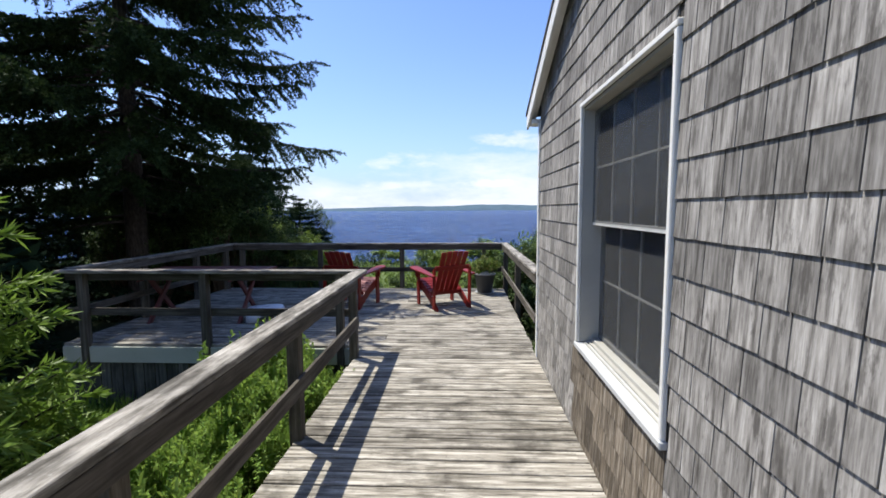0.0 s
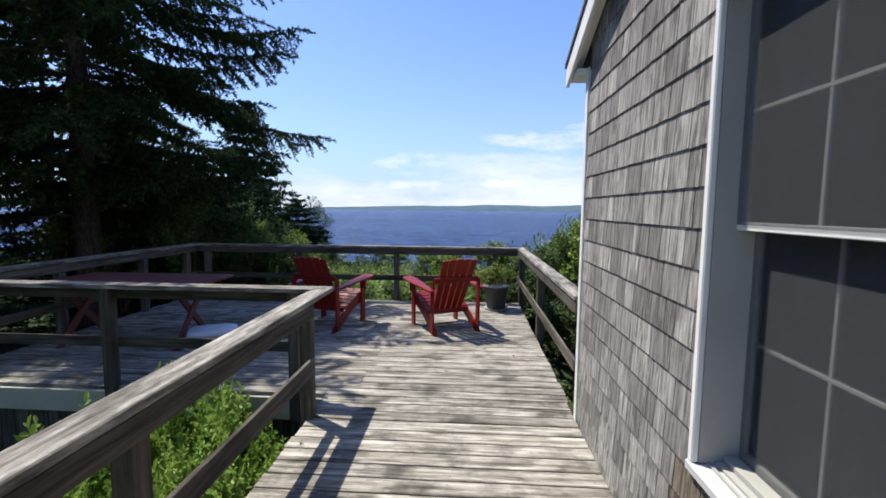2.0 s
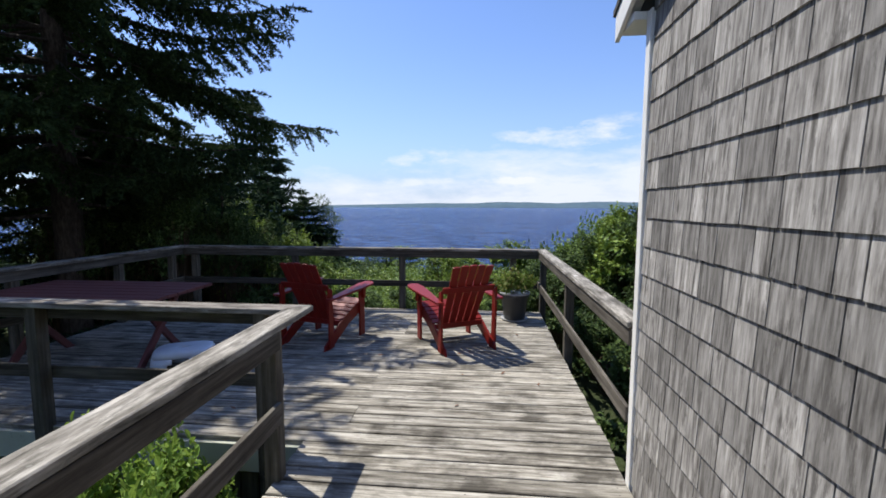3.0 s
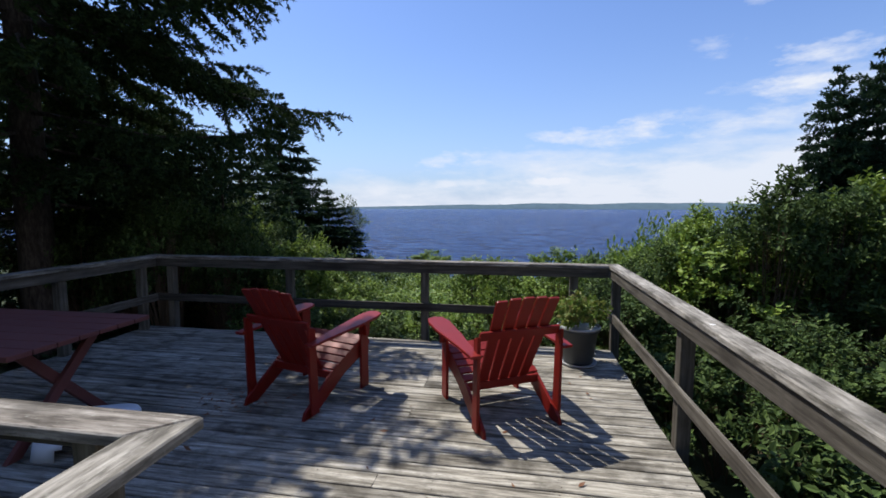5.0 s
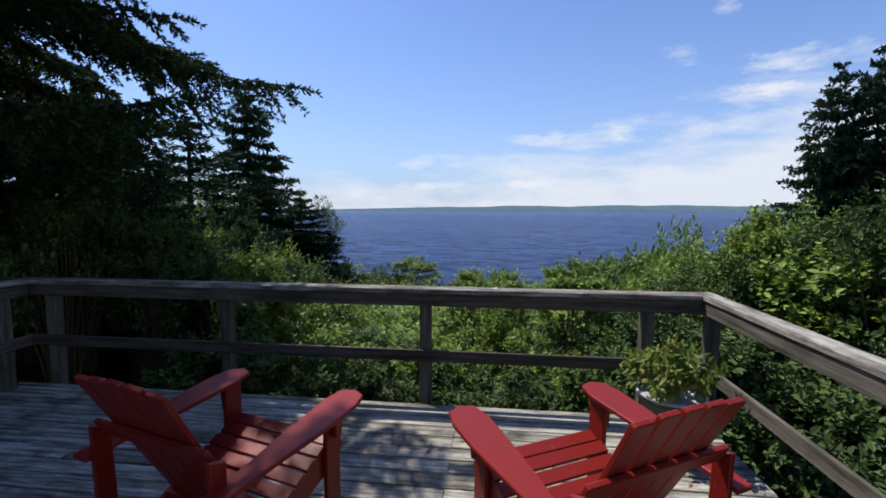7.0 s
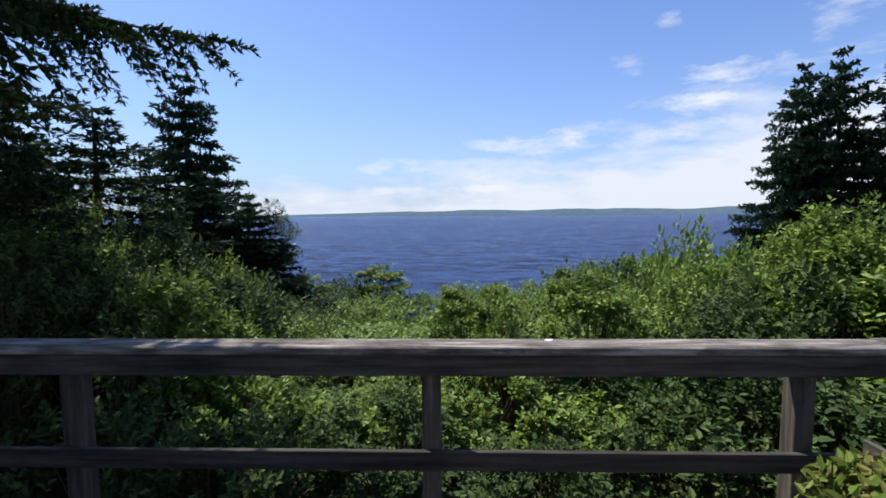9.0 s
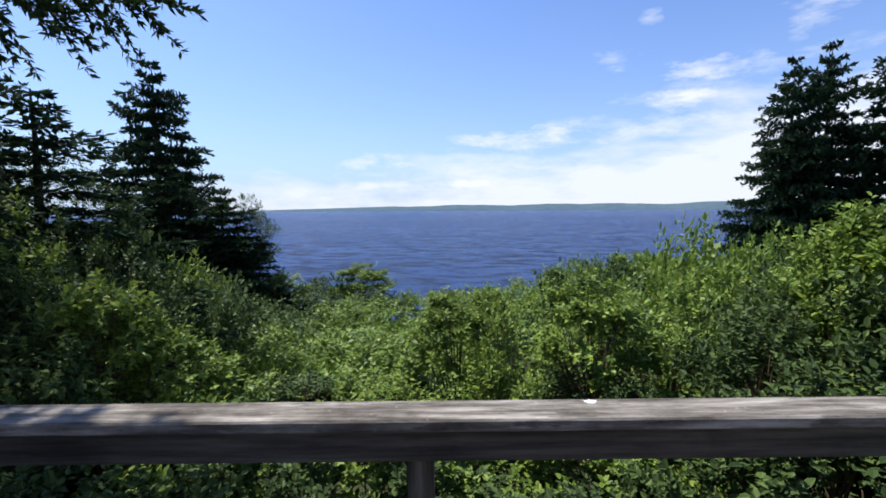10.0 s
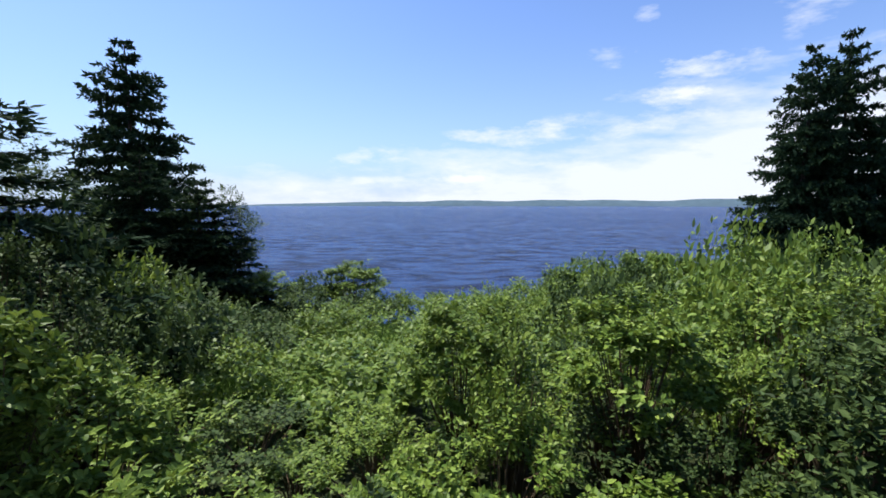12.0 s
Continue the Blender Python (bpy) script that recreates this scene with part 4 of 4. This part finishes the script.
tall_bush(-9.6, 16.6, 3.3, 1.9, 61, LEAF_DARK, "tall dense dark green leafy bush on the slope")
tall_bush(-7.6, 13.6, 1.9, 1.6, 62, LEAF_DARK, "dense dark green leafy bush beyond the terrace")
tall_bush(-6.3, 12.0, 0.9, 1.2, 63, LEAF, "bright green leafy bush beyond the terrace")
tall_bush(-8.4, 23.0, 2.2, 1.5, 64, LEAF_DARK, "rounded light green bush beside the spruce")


def spruce(name, height, reach, seed, mat, label, x=0, y=0, z=0, first=0.12, limbs=100, blade=(0.10, 0.022), gap=0.05, twig_gap=0.13,
           droop=0.25, trunk_r=0.2, bare=0.0, twig_len=0.38, per=3, power=0.8, whorl=0.0, low=1.0, extra=(), keep=None):
    """A spruce: tapered trunk, whorled limbs that sag and lift at the tip, side twigs set with needles."""
    r = np.random.default_rng(seed)
    e = thing(name, x, y, z, label, "tree")
    T = [np.array([0.02 * math.sin(k), 0.02 * math.cos(k * 1.7), height * k / 9]) for k in range(10)]
    tv, tf = tube(T, [trunk_r * (1 - k / 9.2) ** 0.85 + 0.008 for k in range(10)], 12)
    arrays("trunk", tv, tf, BARK, e, "rough dark bark", smooth=True)
    wood, B, Wy, S = [], [], [], []
    for i in range(limbs + len(extra)):
        h = first + (1 - first) * (i + 0.5 * r.random()) / limbs
        zz = height * h
        if whorl:
            zz = whorl * round(zz / whorl) + 0.12 * whorl * r.normal()
        az = i * 2.399 + r.normal() * 0.25
        L = reach * ((1 - h) ** power) * (0.72 + 0.4 * r.random()) + 0.12
        if zz < 4.0:
            L = L * low
        rise = None
        if i >= limbs:
            tx, ty, rise, zz = extra[i - limbs]
            az, L, h = math.atan2(ty - y, tx - x), math.hypot(tx - x, ty - y) - 0.3, 0.5
            zz, rise = zz - z, rise - zz
        elif keep and not keep(az, zz + z):
            continue
        d = np.array([math.cos(az), math.sin(az), 0.0])
        side = np.array([-d[1], d[0], 0.0])
        sag = droop * L
        n = 9
        s = np.linspace(0, 1, n)
        up = 0.35 if h > 0.75 else 0.0
        pts = np.outer(s * L, d) + np.outer(s * s * r.normal() * 0.12 * L, side)
        pts[:, 2] = zz + up * s * L - sag * np.sin(s * 1.9) * s + 0.10 * L * s ** 3
        if rise is not None:
            pts[:, 2] = zz + rise * s - 0.09 * L * np.sin(s * 3.14) * s
            pts[:, :2] = np.outer(s * L, d[:2]) + np.outer(np.sin(s * 3.1) * r.normal() * 0.07 * L, side[:2])
        rr = max(0.012, trunk_r * 0.22 * (L / reach) ** 0.8)
        wood.append(tube(pts, rr * (1 - 0.9 * s) + 0.003, 5))
        k = np.arange(bare * L + 0.1, L, twig_gap) / L
        if not len(k):
            continue
        k = np.concatenate([k, [1.0]])
        foot = np.stack([np.interp(k, s, pts[:, c]) for c in range(3)], 1)
        for sg in (-1, 1):
            hang = 0.65 if rise is not None else 0.18
            tl = (0.95 if rise is not None else 1.0) * twig_len * (L / reach) ** 0.35 * (0.35 + 1.1 * np.sin(np.clip(k * 1.05, 0, 1) * 2.7)) * (0.6 + 0.6 * r.random(len(k))) * min(1.0, L)
            tw = unit(side * sg + d * 0.75 + np.array([0, 0, -hang]) + 0.22 * r.normal(size=(len(k), 3)))
            tw[-1] = unit(d + 0.1 * sg * side)
            for q in range(len(k)):
                m = max(2, int(tl[q] / gap))
                t = (np.arange(m) + r.random(m) * 0.5) / m
                p = foot[q] + np.outer(t * tl[q], tw[q]) + np.outer(-(t ** 2) * tl[q] * 0.25, (0, 0, 1))
                for _ in range(per):
                    B.append(p)
                    Wy.append(tw[q] * 0.9 + r.normal(size=(m, 3)) * 0.55 + np.array([0, 0, 0.05]))
                    S.append(r.normal(size=(m, 3)) + np.array([side[0], side[1], 0]))
    arrays("limb", *merge(wood), BARK, e, "dark boughs", "stuff")
    B, Wy, S = map(np.concatenate, (B, Wy, S))
    ln = blade[0] * (0.6 + 0.8 * r.random(len(B)))
    arrays("foliage", *blades(B, Wy, S, ln, ln * blade[1] / blade[0]), mat, e, "dense dark green needles", "stuff")
    return e


gz = lambda x, y: float(ground_z(x, y)) - 0.05
TRUNK_X, TRUNK_Y = -7.3, 9.1
LONG_LIMBS = [  # tip x, y, height, height at the trunk
    (-3.05, 10.83, 3.19, 4.6), (-3.26, 9.2, 4.45, 5.1), (-3.15, 8.93, 2.6, 3.0), (-6.8, 11.9, 3.5, 4.4), (-3.9, 9.9, 3.7, 4.3),
    (-3.7, 8.2, 3.9, 4.8), (-3.4, 7.3, 4.9, 5.6), (-3.9, 6.3, 4.1, 5.0), (-4.6, 5.4, 4.4, 5.2), (-5.6, 4.8, 3.6, 4.4), (-4.0, 9.9, 5.3, 5.8),
    (-4.3, 7.2, 3.2, 4.1), (-4.9, 6.2, 2.8, 3.7), (-6.6, 4.7, 3.0, 3.8), (-3.0, 8.1, 5.9, 6.3), (-3.7, 6.6, 6.2, 6.8), (-5.2, 10.6, 4.3, 5.0),
    (-4.3, 9.4, 2.2, 2.5), (-4.9, 8.3, 2.1, 2.4), (-5.6, 6.9, 2.3, 2.7), (-3.3, 9.6, 6.0, 6.5), (-2.9, 9.3, 4.9, 5.5),
]
spruce("spruce_tree", 12.0, 6.2, 5, NEEDLE_DARK, "tall dark spruce overhanging the terrace", TRUNK_X, TRUNK_Y, gz(TRUNK_X, TRUNK_Y), first=0.19, limbs=145,
       blade=(0.072, 0.023), gap=0.038, twig_gap=0.085, trunk_r=0.25, twig_len=0.62, bare=0.2, per=7, power=0.8, low=0.66, whorl=0.62, droop=0.2,
       extra=LONG_LIMBS, keep=lambda a, h: h > 6.3 or math.cos(a + 0.35) < 0.35)
# Coarse spruces added mostly out of view, to cut skylight on the terrace.
sky_blocker_tree = spruce("spruce_tree", 10.5, 3.8, 19, NEEDLE_FAR, "dark spruce beyond the terrace", -13.2, 5.5, gz(-13.2, 5.5), first=0.03, limbs=80,
                     blade=(0.30, 0.12), gap=0.17, twig_gap=0.2, trunk_r=0.16, twig_len=0.8, per=3, power=0.85, whorl=0.52, droop=0.16)
for x, y, s, a in ((-11.5, -0.5, 1.1, 200), (-9.6, 3.4, 1.0, 75), (-13.5, 9.0, 0.75, 130)):
    copy_thing(sky_blocker_tree, pose(x, y, gz(x, y), 0, 0, a) @ Matrix.Scale(s, 4))
far_spruce = spruce("spruce_tree", 10.5, 3.6, 9, NEEDLE_FAR, "dark spruce at the edge of the slope", -12.7, 25.6, gz(-12.3, 24.0) - 0.25, first=0.03, limbs=125,
                    blade=(0.19, 0.075), gap=0.11, twig_gap=0.13, trunk_r=0.16, twig_len=0.72, per=4, power=0.85, whorl=0.52, droop=0.16)
small_spruce = spruce("spruce_tree", 10.5, 3.6, 29, NEEDLE_FAR, "small dense dark spruce beside the terrace", -14.5, 15.5, gz(-14.5, 15.5), first=0.03, limbs=90,
                      blade=(0.20, 0.08), gap=0.13, twig_gap=0.16, trunk_r=0.16, twig_len=0.75, per=3, power=0.85, whorl=0.52, droop=0.16)
for x, y, s, a, wide in ((-5.9, 11.5, 0.36, 10, 1.25), (-7.4, 14.3, 0.49, 40, 1.75), (-7.8, 12.6, 0.50, 80, 1.5), (-7.8, 10.4, 0.42, 150, 1.25), (-7.9, 5.4, 0.45, 220, 1.25), (-10.2, 7.6, 0.55, 300, 1.25), (-9.6, 13.8, 0.5, 20, 1.4)):
    ob = copy_thing(small_spruce, pose(x, y, gz(x, y), 0, 0, a) @ Matrix.Diagonal((s * wide, s * wide, s, 1)))
    tagged(ob, "small dense dark spruce beside the terrace")
R = random.Random(8)
for x, y, s, wide in ((16.1, 27, 1.08, 0.82), (14.1, 26.5, 1.01, 0.78), (18.6, 26.0, 1.11, 0.92), (20.5, 23, 1.0, 1), (-8.5, 22.2, 0.47, 1.7), (-10.4, 22.5, 0.55, 1.4), (-15.5, 20, 0.85, 1)):
    ob = copy_thing(far_spruce, pose(x, y, gz(x, min(y, 24)), 0, 0, R.uniform(0, 360)) @ Matrix.Diagonal((s * wide, s * wide, s, 1)))
    tagged(ob, "dark green spruce among the shrubs")
spruce("young_spruce", 2.85, 0.85, 15, NEEDLE_LIGHT, "young light green conifer beside the walkway", -2.42, 1.22, gz(-2.42, 1.22), first=0.08, limbs=110,
       blade=(0.075, 0.014), gap=0.025, twig_gap=0.045, trunk_r=0.04, twig_len=0.3, droop=-0.2, per=4, power=0.6)


# low plants and grass beside the walkway
def build_grass():
    r = np.random.default_rng(4)
    n = 26000
    x = r.uniform(-5.2, -1.2, n)
    y = r.uniform(-1.0, 4.6, n)
    z = ground_z(x, y)
    way = np.stack([r.normal(size=n) * 0.35, r.normal(size=n) * 0.35, np.ones(n)], 1)
    side = r.normal(size=(n, 3))
    ln = 0.18 + 0.25 * r.random(n)
    v, f = blades(np.stack([x, y, z - 0.02], 1), way, side, ln, 0.014)
    arrays("grass", v, f, GRASS, kind="stuff", label="long bright green grass beside the walkway")


    n = 9000
    x, y = r.uniform(-5.0, -1.6, n), r.uniform(14.5, 21, n)
    z = ground_z(x, y) + 0.25
    way = np.stack([r.normal(size=n) * 0.3, r.normal(size=n) * 0.3, np.ones(n)], 1)
    v, f = blades(np.stack([x, y, z - 0.25], 1), way, r.normal(size=(n, 3)), 0.55 + 0.3 * r.random(n), 0.025)
    arrays("grass", v, f, GRASS, kind="stuff", label="long pale green grass between the shrubs on the slope")


build_grass()
r0 = random.Random(12)
weed = shrub_mesh(51, LEAF_WEED, 16, 10, 0.075, 12, 0.25, True, "leafy_weed")
jobs = []
for i in range(46):
    x, y = r0.uniform(-2.15, -1.4), r0.uniform(0.6, 4.3)
    h, w = r0.uniform(0.7, 1.1) * (1.15 if y > 3.2 else 1.0), r0.uniform(0.42, 0.62)
    m = pose(x, y, float(ground_z(x, y)), 0, 0, r0.uniform(0, 360)) @ Matrix.Diagonal((w, w, h, 1))
    jobs.append((weed, m, "bright green leafy weed beside the walkway", "weed", "weeds beside the walkway"))
place_all(jobs)


# ================= small pieces, last =================
def build_boards():
    """Deck boards, each its own piece, laid across the walk."""
    floor = thing("floor", 0, 0, 0, "weathered grey deck of boards laid crosswise", "deck")
    tagged(floor, kind="structure")
    r = random.Random(5)

    def board(x0, x1, y, w):
        bm = bmesh.new()
        n = max(2, int((x1 - x0) / 0.5))
        top, crown = -0.0, r.uniform(-0.0015, 0.0015)
        prof = [(0.003, -0.036), (0.003, -0.004), (0.008, 0.0), (w / 2, crown), (w - 0.008, 0.0), (w - 0.003, -0.004), (w - 0.003, -0.036)]
        rows = []
        for i in range(n + 1):
            t = i / n
            j, k = r.uniform(-0.0012, 0.0012), r.uniform(-0.001, 0.001)
            rows.append([bm.verts.new((t * (x1 - x0), p + j, q + k)) for p, q in prof])
        for a, b in zip(rows, rows[1:]):
            for i in range(len(prof) - 1):
                bm.faces.new((a[i], b[i], b[i + 1], a[i + 1]))
        bm.faces.new(rows[0]), bm.faces.new(rows[-1][::-1])
        bmesh.ops.recalc_face_normals(bm, faces=bm.faces[:])
        put("deck_board", bm, DECK, floor, at=Matrix.Translation((x0, y, 0)))
    y = -2.4
    while y < Y_F - 0.05:
        w = min(BOARD - 0.0065, Y_F - y)
        if y < Y_T - 0.02:
            board(X_W - r.uniform(0, 0.02), WX - 0.02, y, w)
        else:
            cut = r.choice((-2.6, -1.9, -3.4, -0.9))
            board(X_L + r.uniform(-0.01, 0.01), cut - 0.002, y, w)
            board(cut + 0.002, (X_R if y > HY1 + 0.08 else WX - 0.02) + r.uniform(0, 0.015), y, w)
        y += BOARD


def build_shingles():
    wall = bpy.data.objects["wall_west"]
    r = random.Random(6)
    course, widths, cache = 0.153, (0.09, 0.11, 0.13, 0.15, 0.17, 0.20, 0.23), {}
    parts, rest = [], []

    def corners(w, h, tilt):
        xb, xt = -0.012, -0.004
        return [(xb, 0, tilt), (xb, w, -tilt), (xt, w, h), (xt, 0, h), (0.0, 0, tilt), (0.0, w, -tilt), (0.0, w, h), (0.0, 0, h)]
    faces = [(0, 1, 2, 3), (7, 6, 5, 4), (0, 4, 5, 1), (1, 5, 6, 2), (2, 6, 7, 3), (3, 7, 4, 0)]
    k = -1
    while -0.12 + course * k < 5.2:
        z = -0.115 + course * k
        y = -3.0 + r.uniform(0, 0.15)
        while y < HY1 - 0.02:
            w = r.choice(widths)
            ww, h, zz = min(w, HY1 - 0.014 - y), course + 0.012, z
            tilt = r.choice((-0.002, 0, 0, 0.002))
            inside = y + ww > WIN[0] - 0.0 and y < WIN[1] + 0.0
            start = y
            skip = False
            if inside and zz + course > WIN[2] - 0.045 and zz < WIN[3] + 0.035:
                if y < WIN[0] - 0.03:
                    ww = WIN[0] - y - 0.001
                elif y + ww > WIN[1] + 0.03:
                    start, ww = WIN[1] + 0.001, y + ww - WIN[1] - 0.001
                elif zz < WIN[2] - 0.06:
                    h = WIN[2] - 0.043 - zz
                elif zz + course > WIN[3] + 0.05:
                    h, zz = zz + h - WIN[3] - 0.037, WIN[3] + 0.037
                else:
                    skip = True
            roofline = min(rake_z(start), rake_z(start + ww)) - 0.006
            h = min(h, round(roofline - zz, 2))
            if not skip and ww > 0.02 and h > 0.02:
                item = (start, zz, round(ww - 0.006, 3), round(h, 3), tilt)
                near = 2.74 < start and 0.15 < zz < 2.4 or 0.55 < start < 1.3 and 0.9 < zz < 1.9
                (parts if near and len(parts) < 300 else rest).append(item)
            y += w
        k += 1
    for y, z, w, h, tilt in parts:
        worn = 1.2 < y < 2.72 and z < 0.60
        key = (w, h, tilt, worn)
        if key not in cache:
            me = bpy.data.meshes.new("shingle")
            me.from_pydata(corners(w, h, tilt), [], faces)
            me.materials.append(PROTECTED if worn else SHINGLE)
            cache[key] = me
        ob = new("shingle", cache[key])
        ob.parent = wall
        ob.matrix_basis = Matrix.Translation((WX, y, z))
    for mat, label, low in ((SHINGLE, "weathered grey cedar shingles", False), (PROTECTED, "browner sheltered shingles below the window", True)):
        v, f = [], []
        for y, z, w, h, tilt in rest:
            if (1.2 < y < 2.72 and z < 0.60) == low:
                n = len(v)
                v += [(WX + a, y + b, z + c) for a, b, c in corners(w, h, tilt)]
                f += [tuple(i + n for i in q) for q in faces]
        arrays("shingles", v, f, mat, wall, label, "stuff")


def build_litter():
    """Dry leaves and chips on the boards, nail heads, pale bird spots on the rail."""
    r = np.random.default_rng(21)
    n = 70
    c = np.stack([r.normal(-2.45, 0.22, n), r.normal(6.75, 0.13, n), 0.006 + 0.012 * r.random(n)], 1)
    c = np.concatenate([c, np.stack([r.uniform(-3, 0.9, 40), r.uniform(4.9, 8.6, 40), np.full(40, 0.006)], 1)])
    way = np.stack([r.normal(size=len(c)), r.normal(size=len(c)), 0.15 * r.normal(size=len(c))], 1)
    side = np.stack([-way[:, 1], way[:, 0], 0.3 * r.normal(size=len(c))], 1)
    ln = 0.02 + 0.05 * r.random(len(c))
    arrays("dry_leaves", *blades(c, way, side, ln, ln * 0.4), DRY, None, "small brown dry leaves and bark chips on the deck", "stuff")
    v, f = [], []
    xs = [-1.02, 0.0, 0.88]
    y = -2.4
    while y < Y_F - 0.05:
        for x in (xs if y < Y_T - 0.02 else list(np.linspace(X_L + 0.06, X_R - 0.06, 9))):
            for d in (0.035, 0.105):
                a = np.arange(6) * math.pi / 3
                px, py = x + r.normal() * 0.006, y + d + r.normal() * 0.004
                k = len(v) * 6
                v.append(np.stack([px + 0.0042 * np.cos(a), py + 0.0042 * np.sin(a), np.full(6, 0.0022)], 1))
                f.append(np.arange(6) + k)
        y += BOARD
    arrays("nail_heads", np.concatenate(v), f, NAIL, None, "rusty dark nail heads in the deck boards", "stuff")
    for i, (x, y, w) in enumerate(((-0.62, 8.785, 0.014), (0.98, 6.2, 0.012))):
        bm = bmesh.new()
        m = 12
        ring = [bm.verts.new((w * (1 + 0.25 * math.sin(3 * t + i)) * math.cos(t) * 1.5, w * math.sin(t), 0)) for t in np.linspace(0, 2 * math.pi, m, endpoint=False)]
        top = bm.verts.new((0, 0, 0.003))
        for j in range(m):
            bm.faces.new((ring[j], ring[(j + 1) % m], top))
        spot = put("bird_spot", bm, WHITE, at=Matrix.Translation((x, y, RAIL_Z + 0.0005)))
        tagged(spot, "small dried white bird spot on the railing cap", "stain")


build_litter()
build_boards()
build_shingles()
